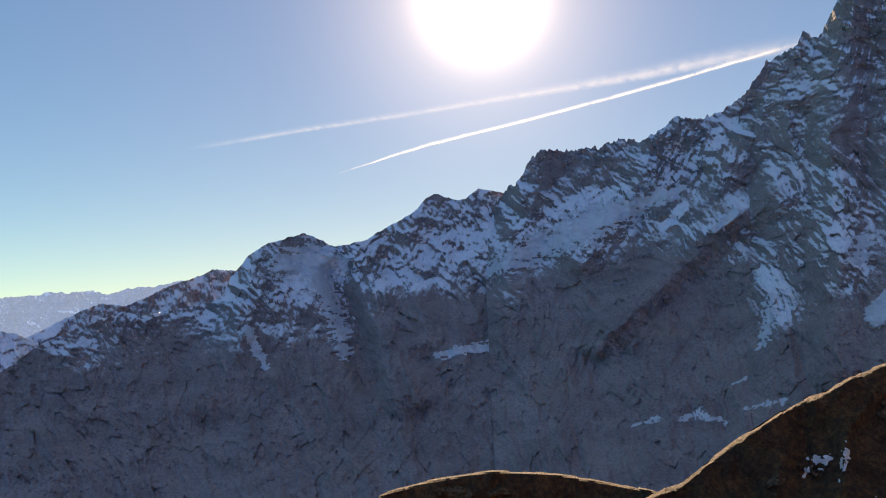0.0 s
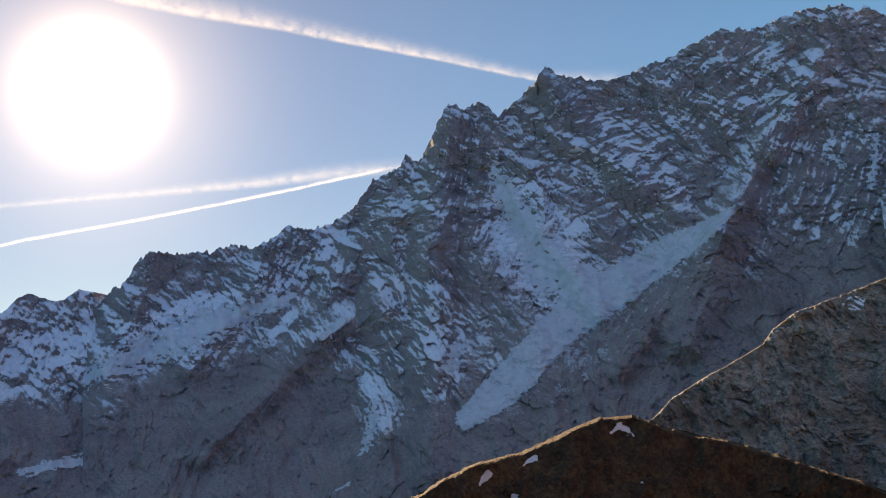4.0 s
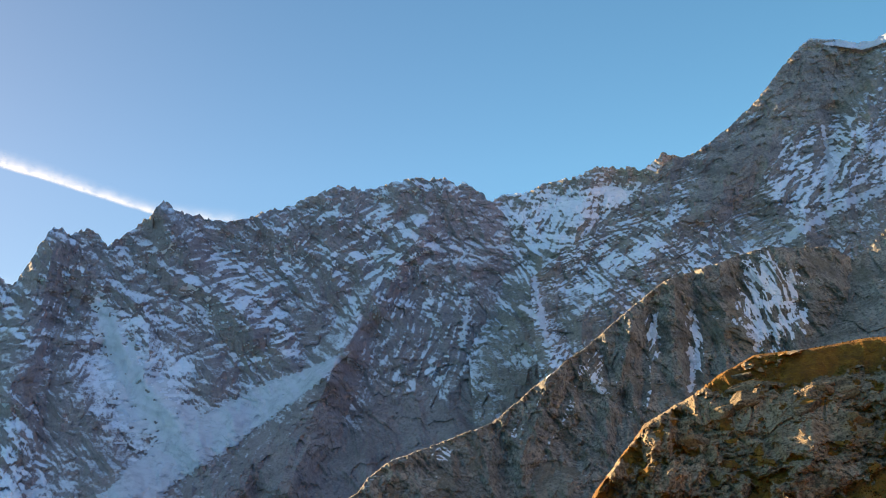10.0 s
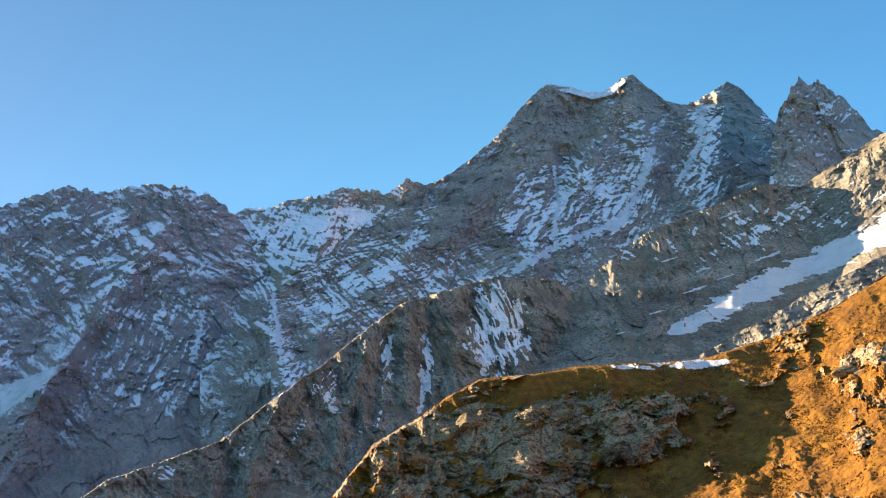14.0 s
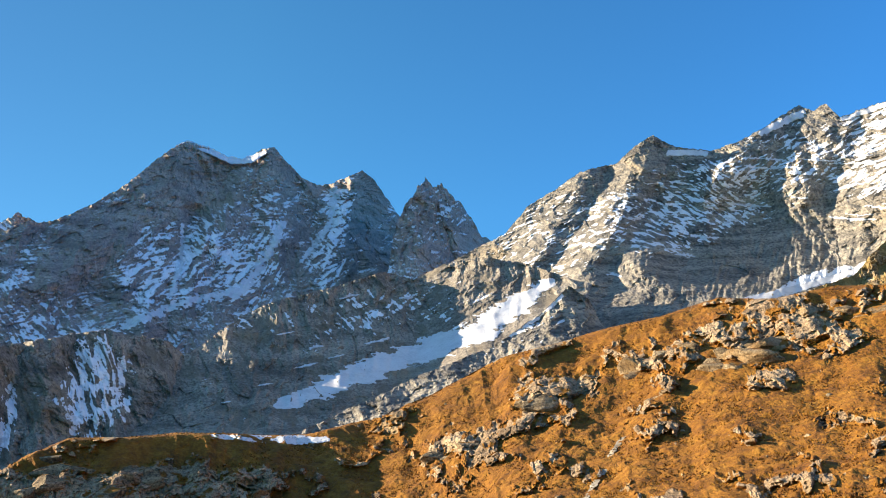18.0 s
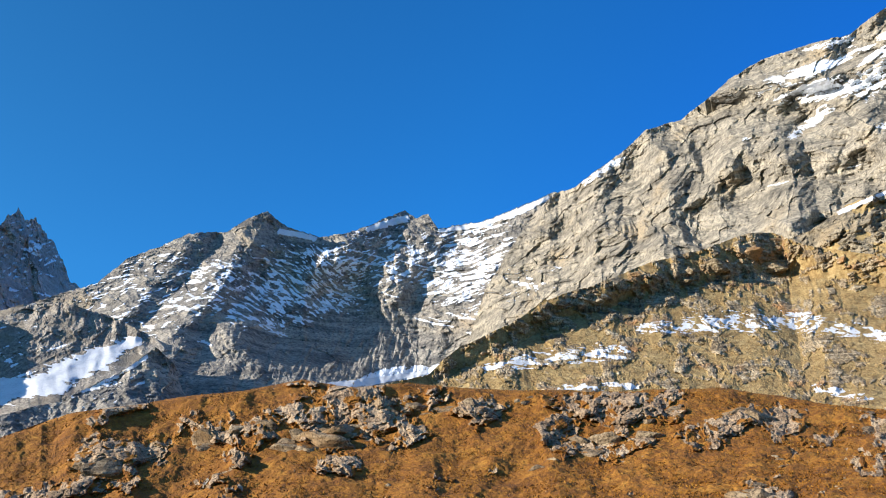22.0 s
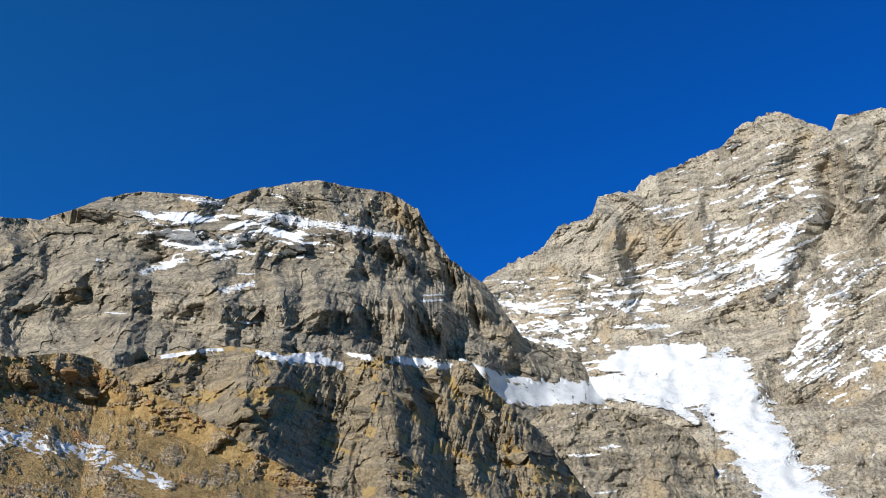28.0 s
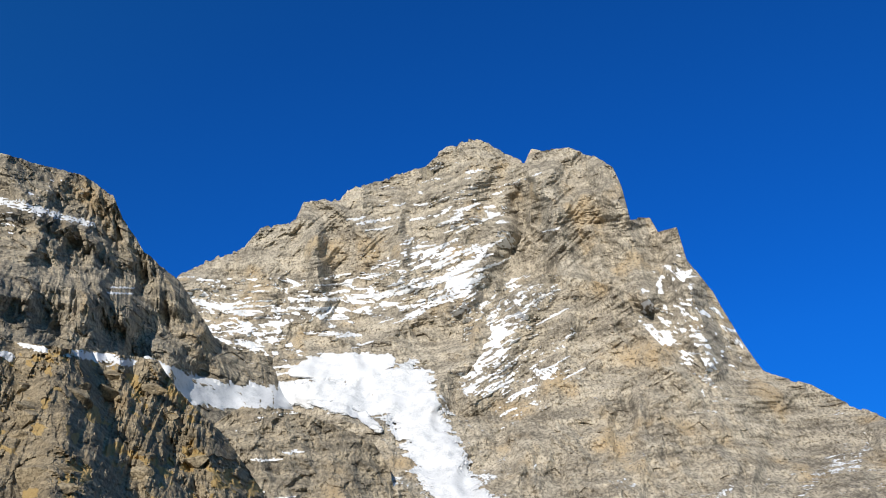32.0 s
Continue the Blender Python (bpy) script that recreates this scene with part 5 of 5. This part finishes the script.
ice = {round(o.location.x): o for o in scene.objects if o.name.startswith("glacier") and o.get("category") == "glacier"}
west_ice, great_ice = ice[min(ice)], max(ice.values(), key=lambda o: len(o.data.polygons) if o.location.x > 0 else 0)
icefall(peak["glacier_wall"], west_ice, "icefall of broken grey-white seracs", [(-29.6, 4.7, 0.25), (-31.9, 3.2, 0.4), (-33.8, 1.7, 0.35)], 7, 301)
icefall(peak["pyramid_peak"], great_ice, "bluish broken ice edge", [(100.2, 18.7, 0.15), (101.9, 18.3, 0.35), (103.3, 17.9, 0.35), (104.4, 16.9, 0.25)], 5, 302)
for k, path in enumerate(([(-41.6, -9.6, 0.12), (-41.0, -8.9, 0.4), (-40.2, -8.7, 0.2)], [(-39.6, -9.2, 0.12), (-39.3, -8.2, 0.3)], [(-36.8, -4.8, 0.1), (-36.3, -4.3, 0.2)], [(-35.0, -6.8, 0.12), (-34.9, -5.6, 0.22)], [(-34.2, -3.9, 0.1), (-33.6, -3.5, 0.15)], [(-29.1, -2.4, 0.2), (-28.6, -2.0, 0.25), (-27.9, -2.6, 0.1)])):
    snow_sheet(peak["grassy_spur"], "snow_patch", "small shaded snow patch in the grass", path, SNOW, 0.8, ragged=1.6, fill=1, top=False, seed=310 + k, fray=5, squash=1.4, step=0.04)
ledge_rnd = random.Random(77)


def snow_ledges(base, count, a0, a1, low, high, tilt, size, seed, label="thin snow line along a rock ledge"):
    """Thin lines of snow along the beds of a face."""
    for i in range(count):
        az = ledge_rnd.uniform(a0, a1)
        a, top, foot, _ = SURFACE[base]
        t, f = float(np.interp(az, a, top)), float(np.interp(az, a, foot))
        el = f + (t - f) * ledge_rnd.uniform(low, high)
        half = size * ledge_rnd.uniform(0.5, 1.5)
        w = ledge_rnd.uniform(0.05, 0.13)
        snow_sheet(peak[base], "snow_ledge", label, [(az - half, el - half * tilt, w * 0.6), (az, el + ledge_rnd.uniform(-0.1, 0.1), w), (az + half, el + half * tilt, w * 0.6)], SNOW, 2.5, ragged=1.8, fill=1, top=False, seed=seed + i, fray=8, squash=5, step=0.04)


snow_ledges("pyramid_peak", 26, 92, 105, 0.55, 0.78, 0.05, 1.0, 500)
snow_ledges("pyramid_peak", 26, 105, 113, 0.62, 0.84, 0.28, 1.0, 540)
snow_ledges("pyramid_peak", 16, 102, 118, 0.78, 0.93, 0.1, 0.8, 580)
snow_ledges("pyramid_foot_buttress", 18, 109.5, 117, 0.35, 0.97, 0.35, 0.8, 620)
snow_ledges("snow_striped_mountain", 30, 33, 53, 0.45, 0.95, -0.25, 0.8, 660)
snow_ledges("rounded_rock_shoulder", 9, 66, 90, 0.55, 0.95, 0.05, 0.8, 720)
snow_ledges("grey_green_ridge", 14, 9, 28, 0.5, 0.95, 0.2, 0.6, 760)
snow_ledges("glacier_knoll", 7, 94, 104, 0.45, 0.95, 0.04, 0.5, 820)
snow_ledges("twin_fang_peak", 8, 22, 26, 0.6, 0.9, -0.2, 0.4, 790)
for k, path in enumerate(([(51.0, 14.0, 0.25), (54.5, 14.4, 0.4), (59.0, 14.5, 0.45)], [(60.4, 15.7, 0.3), (64.8, 15.6, 0.5), (69.29, 15.1, 0.5), (73.5, 13.75, 0.3)], [(55.3, 12.7, 0.2), (59.8, 12.5, 0.2)], [(69.5, 11.5, 0.2), (72.2, 10.6, 0.2)])):
    snow_sheet(peak["stony_terrace"], "snow_patch", "thin snow patch on a stony terrace, grass showing through", path, SNOW, 0.4, ragged=1.4, fill=1, seed=150 + k, fray=4.5, squash=5, step=0.03)
snow_sheet(peak["autumn_grass_slope"], "snow_patch", "thin snow patch along the rim of the grass slope", [(10.0, 7.75, 0.1), (12.5, 7.55, 0.26), (15.0, 7.4, 0.36), (17.4, 7.5, 0.3)], SNOW, 0.5, step=0.03, ragged=0.5, fill=1, seed=160, fray=1.5)
for k, path in enumerate(([(-50.6, -6.8, 0.12), (-49.15, -6.4, 0.2)], [(-48.0, -6.5, 0.2), (-46.8, -6.2, 0.28), (-45.4, -6.7, 0.15)], [(-44.6, -6.0, 0.12), (-42.3, -5.6, 0.2)], [(-45.15, -4.7, 0.07), (-43.8, -4.1, 0.1)])):
    snow_sheet(peak["glacier_wall"] if path[0][0] > -44.7 else peak["toothed_ridge"], "avalanche_snow", "old avalanche snow on the valley moraine", path, SNOW, 2, ragged=2.0, fill=2, seed=170 + k, category="snow", fray=7)
for k, path in enumerate(([(-61.6, -2.3, 0.35), (-58.4, -1.85, 0.35)], [(-72.5, -0.3, 0.4), (-71.6, -2.4, 0.3)])):
    snow_sheet(peak["domed_snow_peak"], "snow_couloir", "faint snow in a shaded gully", path, SNOW, 4, ragged=1.5, fill=2, top=False, seed=176 + k)

# ---- vapour trails ----
def trail_material():
    m = bpy.data.materials.new("sunlit_vapour")
    m.use_nodes = True
    t = m.node_tree
    t.nodes.clear()
    o = t.nodes.new("ShaderNodeOutputMaterial")
    g = t.nodes.new("ShaderNodeNewGeometry")
    clear = t.nodes.new("ShaderNodeBsdfTransparent")
    white = t.nodes.new("ShaderNodeBsdfTranslucent")
    white.inputs["Color"].default_value = (0.72, 0.73, 0.76, 1)
    puff = n_noise(t, g.outputs["Position"], 0.02, 5, 0.65)
    body = n_math(t, "MULTIPLY", n_attr(t, "veil"), n_step(t, puff, 0.15, 0.6))
    mix = t.nodes.new("ShaderNodeMixShader")
    t.links.new(body, mix.inputs[0])
    t.links.new(clear.outputs[0], mix.inputs[1])
    t.links.new(white.outputs[0], mix.inputs[2])
    t.links.new(mix.outputs[0], o.inputs["Surface"])
    return m


VAPOUR = trail_material()


def vapour_trail(label, path, thick, seed):
    """A trail high in the sky: bearing, height angle, half width of its veil above and below the core, density."""
    pts = np.array(path, dtype=float)
    az = np.linspace(pts[0, 0], pts[-1, 0], 160)
    el, up, low, dens = (np.interp(az, pts[:, 0], pts[:, i]) for i in range(1, 5))
    v = np.linspace(-1, 1, 15)[:, None]
    E = el[None] + np.where(v > 0, up[None] * v, low[None] * v) + 0.05 * fbm(az[None] * 0.5, 0 * v, 4, 0.6, seed)
    density = dens[None] * np.where(v > 0, (1 - v) ** 2.2, (1 - v * v) ** 1.5) * (0.75 + 0.5 * fbm(az[None] * 1.3, v * 0.7, 4, 0.6, seed + 1))
    density = density * np.clip(np.minimum(np.arange(160), 159 - np.arange(160)) / 18, 0, 1)[None]
    D = 4820 * np.cos(np.radians(E)) + thick * np.cos(v * 1.5)
    A = np.broadcast_to(np.radians(az)[None], E.shape)
    co = np.stack([D * np.sin(A), D * np.cos(A), 4820 * np.sin(np.radians(E))], -1)
    at = co.reshape(-1, 3).mean(0)
    ob = new("vapour_trail", grid_mesh("vapour_trail", co - at, {"veil": np.clip(density, 0, 1)}, VAPOUR, flat=False))
    ob.location = at
    return tagged(ob, label, "contrail", "vapour trails")


vapour_trail("broad fading white vapour trail in a blue sky", [(-76, 10.1, 0.3, 0.2, 0.06), (-73.98, 10.38, 0.3, 0.2, 0.1), (-68.11, 11.25, 0.3, 0.2, 0.14), (-58.03, 12.4, 0.35, 0.25, 0.12), (-50.05, 13.1, 0.6, 0.4, 0.2), (-44.6, 13.6, 0.8, 0.5, 0.2), (-38, 14.0, 0.8, 0.5, 0.16)], 12, 1)
vapour_trail("thin crisp white vapour trail", [(-67.2, 8.5, 0.06, 0.06, 0.4), (-64, 9.4, 0.12, 0.1, 0.9), (-61.5, 10.04, 0.16, 0.12, 0.95), (-53.42, 11.55, 0.16, 0.12, 0.95), (-44.6, 13.15, 0.18, 0.14, 0.7), (-40, 13.9, 0.2, 0.15, 0.4)], 8, 2)
vapour_trail("wide white vapour trail with a wispy upper edge", [(-62, 24.2, 1.7, 0.5, 0.22), (-55.5, 23.2, 1.6, 0.45, 0.25), (-46.98, 22.0, 1.2, 0.35, 0.27), (-38.13, 20.1, 0.9, 0.28, 0.28), (-31.9, 18.35, 0.7, 0.25, 0.22), (-24, 17.6, 0.7, 0.3, 0.06)], 20, 3)

# ---- boulders on the autumn slope ----
def boulder_mesh(k):
    bm = bmesh.new()
    bmesh.ops.create_icosphere(bm, subdivisions=3, radius=1.0)
    rnd = random.Random(400 + k)
    sx, sy, sz = rnd.uniform(0.8, 1.3), rnd.uniform(0.7, 1.1), rnd.uniform(0.5, 0.85)
    planes = [(Vector((rnd.uniform(-1, 1), rnd.uniform(-1, 1), rnd.uniform(-0.6, 1))).normalized(), rnd.uniform(0.55, 0.85)) for _ in range(9)]
    for vert in bm.verts:
        p = vert.co.copy()
        for n, d in planes:
            over = p.dot(n) - d
            if over > 0:
                p -= n * over * 0.9
        p *= 1 + 0.10 * noise.noise(p * 2.2 + Vector((k * 7, 0, 0))) + 0.05 * noise.noise(p * 6)
        vert.co = (p.x * sx, p.y * sy, p.z * sz)
    me = bpy.data.meshes.new("boulder")
    bm.to_mesh(me)
    bm.free()
    me.materials.append(BOULDER_ROCK)
    return me


BOULDER_ROCK = rock_material("lichened_boulder", (0.07, 0.05, 0.03), (0.23, 0.175, 0.11), (0.38, 0.3, 0.2), (0.27, 0.2, 0.11), 1.2)
BOULDERS = [tagged(new("boulder", boulder_mesh(k)), "grey lichened boulder lying in the grass", "boulder", "boulders on the slopes") for k in range(8)]
rnd = random.Random(11)


def scatter(base, count, a0, a1, low, high, size0, size1, first):
    """Boulders half sunk into a slope."""
    for i in range(count):
        az = rnd.uniform(a0, a1)
        a, top, foot, _ = SURFACE[base]
        t, f = float(np.interp(az, a, top)), float(np.interp(az, a, foot))
        el = t + (f - t) * rnd.uniform(low, high)
        d = float(on_surface(base, np.array([az]), np.array([el]))[0])
        size = size0 + (size1 - size0) * rnd.random() ** 3
        place = Vector((d * math.sin(radians(az)), d * math.cos(radians(az)), d * math.tan(radians(el)) + EYE[2] - 0.15 * size))
        m = Matrix.LocRotScale(place, Euler((rnd.uniform(-0.4, 0.4), rnd.uniform(-0.4, 0.4), rnd.uniform(0, 6.28))), None)
        if first + i < len(BOULDERS):
            ob = BOULDERS[first + i]
            ob.matrix_basis = m
        else:
            ob = copy_thing(BOULDERS[rnd.randrange(len(BOULDERS))], m)
        ob.scale = (size, size, size)


scatter("autumn_grass_slope", 90, 0, 82, 0.02, 0.8, 0.3, 1.5, 0)
scatter("stony_terrace", 70, 46, 80, 0.25, 0.95, 0.6, 2.6, 8)


# ---- rock outcrops ----
slope, terrace, spur, bluff = peak["autumn_grass_slope"], peak["stony_terrace"], peak["grassy_spur"], peak["brown_buttress"]
OUTCROP_ROCK = rock_material("outcrop_rock", (0.045, 0.032, 0.02), (0.18, 0.128, 0.076), (0.33, 0.25, 0.155), (0.24, 0.14, 0.058), 0.55, grass=AUTUMN, bedded=1.6, relief=0.9)
CROPS = [(40.2, 10.5, 1.9, 0.8, 6), (42.8, 10.7, 1.1, 0.7, 5.5), (39.4, 9.9, 1.0, 0.4, 4), (34.2, 10.3, 1.2, 0.5, 5), (37.2, 10.7, 1.2, 0.45, 5), (47.0, 11.7, 2.0, 0.4, 5), (50.2, 11.8, 1.4, 0.3, 4), (28.6, 9.0, 1.3, 0.4, 4), (24.0, 6.4, 1.2, 0.6, 4),
         (56.6, 9.5, 1.2, 0.7, 6), (59.8, 10.2, 0.8, 0.6, 5), (61.8, 11.0, 1.0, 0.35, 4), (65.2, 10.7, 1.0, 0.45, 5), (65.6, 6.4, 1.0, 0.8, 5), (68.4, 10.0, 0.9, 0.5, 5), (54.2, 8.5, 0.7, 0.4, 4), (72.0, 8.6, 1.0, 0.6, 4),
         (3.0, 6.2, 1.6, 1.0, 5), (6.0, 5.0, 1.4, 1.3, 5), (-0.6, 4.4, 1.2, 1.1, 5), (12.2, 4.4, 1.2, 1.0, 4)]


def crag_mesh(k, mat):
    """A fractured crag: a rounded mass cut by many planes, split by joints and pitted."""
    bm = bmesh.new()
    bmesh.ops.create_icosphere(bm, subdivisions=4, radius=1.0)
    r = random.Random(900 + k)
    planes = [(Vector((r.uniform(-1, 1), r.uniform(-1, 1), r.uniform(-0.5, 1))).normalized(), r.uniform(0.5, 0.85)) for _ in range(12)]
    joint = Vector((r.uniform(-1, 1), r.uniform(-1, 1), r.uniform(-0.3, 0.3))).normalized()
    bed = Vector((r.uniform(-0.4, 0.4), r.uniform(-0.4, 0.4), 1)).normalized()
    shift = Vector((k * 5.3, k * 2.1, 0))
    for vert in bm.verts:
        p = vert.co.copy()
        p *= 1 + 0.25 * noise.noise(p * 1.1 + shift)
        for n, d in planes:
            cut = p.dot(n) - d
            if cut > 0:
                p -= n * cut * 0.92
        step_a = noise.noise(Vector((math.floor(p.dot(joint) * 2.6 + 0.4 * noise.noise(p * 2 + shift)) * 3.7, math.floor(p.dot(bed) * 3.2) * 2.3, k)))
        step_b = noise.noise(Vector((math.floor(p.dot(joint) * 9) * 1.7, math.floor(p.dot(bed) * 10) * 2.9, k + 9)))
        p *= 1 + 0.13 * step_a + 0.012 * step_b + 0.02 * noise.noise(p * 7 + shift)
        vert.co = p
    bm.normal_update()
    grassy = [2.6 * (vert.normal.z - 0.55) - 0.1 + 0.6 * noise.noise(vert.co * 3 + shift) for vert in bm.verts]
    me = bpy.data.meshes.new("rock_outcrop")
    bm.to_mesh(me)
    bm.free()
    me.attributes.new("turf", "FLOAT", "POINT").data.foreach_set("value", grassy)
    me.materials.append(mat)
    return me


CRAGS = [crag_mesh(k, OUTCROP_ROCK) for k in range(7)]
BLUFF_CRAGS = [crag_mesh(40 + k, BUTTRESS_ROCK) for k in range(4)]
TERRACE_CRAGS = [crag_mesh(20 + k, TERRACE_ROCK) for k in range(4)]


def crags(owner, meshes, label, az0, el0, ra, re, height, count):
    """A cluster of crags bedded into a slope."""
    base = owner.name
    for i in range(count):
        az, el = az0 + ra * rnd.uniform(-0.9, 0.9), el0 + re * rnd.uniform(-0.8, 0.8)
        a, top, foot, _ = SURFACE[base]
        el = min(el, float(np.interp(az, a, top)) - 0.25)
        d = float(on_surface(base, np.array([az]), np.array([el]))[0])
        size = height * rnd.uniform(0.45, 1.1) * (1.0 if i else 1.2)
        ob = new("rock_outcrop", meshes[rnd.randrange(len(meshes))])
        place = Vector((d * math.sin(radians(az)), d * math.cos(radians(az)), d * math.tan(radians(el)) + EYE[2] - 0.5 * size))
        ob.parent = owner
        ob.matrix_basis = Matrix.LocRotScale(place - owner.location, Euler((rnd.uniform(-0.25, 0.25), rnd.uniform(-0.25, 0.25), rnd.uniform(0, 6.28))), Vector((size * rnd.uniform(1.3, 2.3), size * rnd.uniform(1.0, 1.6), size * rnd.uniform(0.7, 1.0))))
        ob["label"] = label


for az0, el0, ra, re, h in CROPS:
    crags(slope, CRAGS, "fractured grey-brown outcrop in autumn grass", az0, el0, ra, re, 1.1 * h, 2 + int(ra * re * 1.6))
for k in range(8):
    az0 = rnd.uniform(1, 80)
    a_, t_, f_, _ = SURFACE["autumn_grass_slope"]
    top_, foot_ = float(np.interp(az0, a_, t_)), float(np.interp(az0, a_, f_))
    crags(slope, CRAGS, "small low outcrop in the grass", az0, top_ + (foot_ - top_) * rnd.uniform(0.03, 0.7), 0.5, 0.25, rnd.uniform(0.9, 2.0), 3)
for az0, el0, ra, re, h in [(50.8, 15.2, 1.0, 0.5, 4), (54.5, 16.6, 1.5, 0.7, 5), (57.6, 17.6, 1.6, 0.6, 5), (61.5, 18.3, 2.0, 0.8, 7), (65.0, 18.7, 1.8, 0.9, 8), (67.8, 19.2, 1.2, 0.9, 8), (52.5, 13.3, 1.2, 0.35, 3), (62, 13.4, 1.2, 0.4, 3), (66.5, 12.6, 1.3, 0.45, 3), (71, 14.8, 1.2, 0.6, 4), (74.5, 12.4, 1.4, 0.7, 4), (57, 11.9, 1.0, 0.3, 2.5), (63, 15.0, 3.0, 0.5, 2.5), (69, 13.6, 3.0, 0.6, 2.5), (58, 14.0, 2.5, 0.5, 2.5)]:
    crags(terrace, TERRACE_CRAGS, "tan slabby rock on the terrace", az0, el0, ra, re, 0.8 * h, 5)
for k, (az0, el0, ra, re, h) in enumerate([(78.0, 17.8, 1.6, 1.2, 14), (73.6, 19.2, 1.4, 0.9, 10), (84.6, 18.2, 1.4, 1.8, 16), (87.4, 19.4, 1.3, 1.3, 16), (91.6, 18.8, 1.1, 1.3, 14), (94.2, 16.2, 1.0, 1.2, 14), (81.0, 14.6, 1.4, 1.3, 14), (86.0, 14.2, 1.3, 1.4, 14), (90.4, 15.2, 1.0, 1.4, 14), (76, 14.4, 1.3, 0.9, 10)]):
    crags(bluff, BLUFF_CRAGS, "blocky brown rock buttress", az0, el0, ra, re, 0.9 * h, 4)


SCREE = rock_material("pale_scree", (0.12, 0.1, 0.075), (0.28, 0.245, 0.19), (0.42, 0.38, 0.31), (0.25, 0.17, 0.09), 1.6)
snow_sheet(slope, "scree_runnel", "pale stony runnel winding down the grass", [(34.9, 8.0, 0.08), (34.3, 7.0, 0.12), (33.0, 5.5, 0.14), (32.4, 4.6, 0.2), (31.5, 3.4, 0.14), (30.4, 2.2, 0.1)], SCREE, 0.35, step=0.03, ragged=0.9, fill=1, top=False, seed=190, fray=2.0, squash=1.0)
snow_sheet(slope, "scree_runnel", "dark stony runnel winding down the grass", [(37.2, 9.4, 0.06), (36.2, 8.6, 0.1), (35.2, 8.2, 0.08)], OUTCROP_ROCK, 0.35, step=0.03, ragged=0.9, fill=1, top=False, seed=191, fray=2.0, squash=1.0)


# ---- grass ----
def grass_tufts(base, count, a0, a1, size, mat, seed):
    """Tufts of dry grass over the turf of a slope, three blades each."""
    g = np.random.RandomState(seed)
    a, top, foot, _ = SURFACE[base]
    az = g.uniform(a0, a1, count * 2)
    t, f = np.interp(az, a, top), np.interp(az, a, foot)
    el = t + (f - t) * g.uniform(0.0, 0.85, count * 2) ** 1.1
    ok = on_surface(base, az, el, TURFED[base]) < 0.4
    az, el = az[ok][:count], el[ok][:count]
    n = len(az)
    d = on_surface(base, az, el)
    root = np.stack([d * np.sin(np.radians(az)), d * np.cos(np.radians(az)), d * np.tan(np.radians(el)) + EYE[2] - 0.1], -1)
    tri = []
    for k in range(3):
        turn = g.uniform(0, 6.28, n)
        h, w = size * g.uniform(0.5, 1.2, n), size * g.uniform(0.35, 0.8, n)
        side = np.stack([np.cos(turn) * w, np.sin(turn) * w, 0 * w], -1)
        tip = np.stack([g.uniform(-0.4, 0.4, n) * size, g.uniform(-0.4, 0.4, n) * size, h], -1)
        tri.append(np.stack([root - side, root + side, root + tip], 1))
    co = np.concatenate(tri).reshape(-1, 3)
    at = co.mean(0)
    me = bpy.data.meshes.new("dry_grass")
    m = len(co)
    me.vertices.add(m)
    me.vertices.foreach_set("co", (co - at).reshape(-1).astype(np.float32))
    me.loops.add(m)
    me.loops.foreach_set("vertex_index", np.arange(m, dtype=np.int32))
    me.polygons.add(m // 3)
    me.polygons.foreach_set("loop_start", np.arange(0, m, 3, dtype=np.int32))
    me.update(calc_edges=True)
    me.materials.append(mat)
    ob = new("dry_grass", me)
    ob.location = at
    return tagged(ob, "dry orange autumn grass tufts", "grass", kind="stuff")


def blade_material(name, ramp):
    m, t, p, pos = mat_new(name)
    g = t.nodes.new("ShaderNodeNewGeometry")
    mixed = n_math(t, "ADD", n_math(t, "MULTIPLY", g.outputs["Random Per Island"], 0.14), n_math(t, "MULTIPLY", n_noise(t, pos, 0.09, 5, 0.65), 0.86))
    t.links.new(n_ramp(t, mixed, ramp), p.inputs["Base Color"])
    p.inputs["Roughness"].default_value = 0.8
    p.inputs["Specular IOR Level"].default_value = 0.15
    return m


grass_tufts("autumn_grass_slope", 42000, 0, 82, 0.55, blade_material("dry_autumn_grass", AUTUMN), 5)
grass_tufts("stony_terrace", 15000, 46, 80, 0.7, blade_material("dry_tan_grass", TAN), 6)
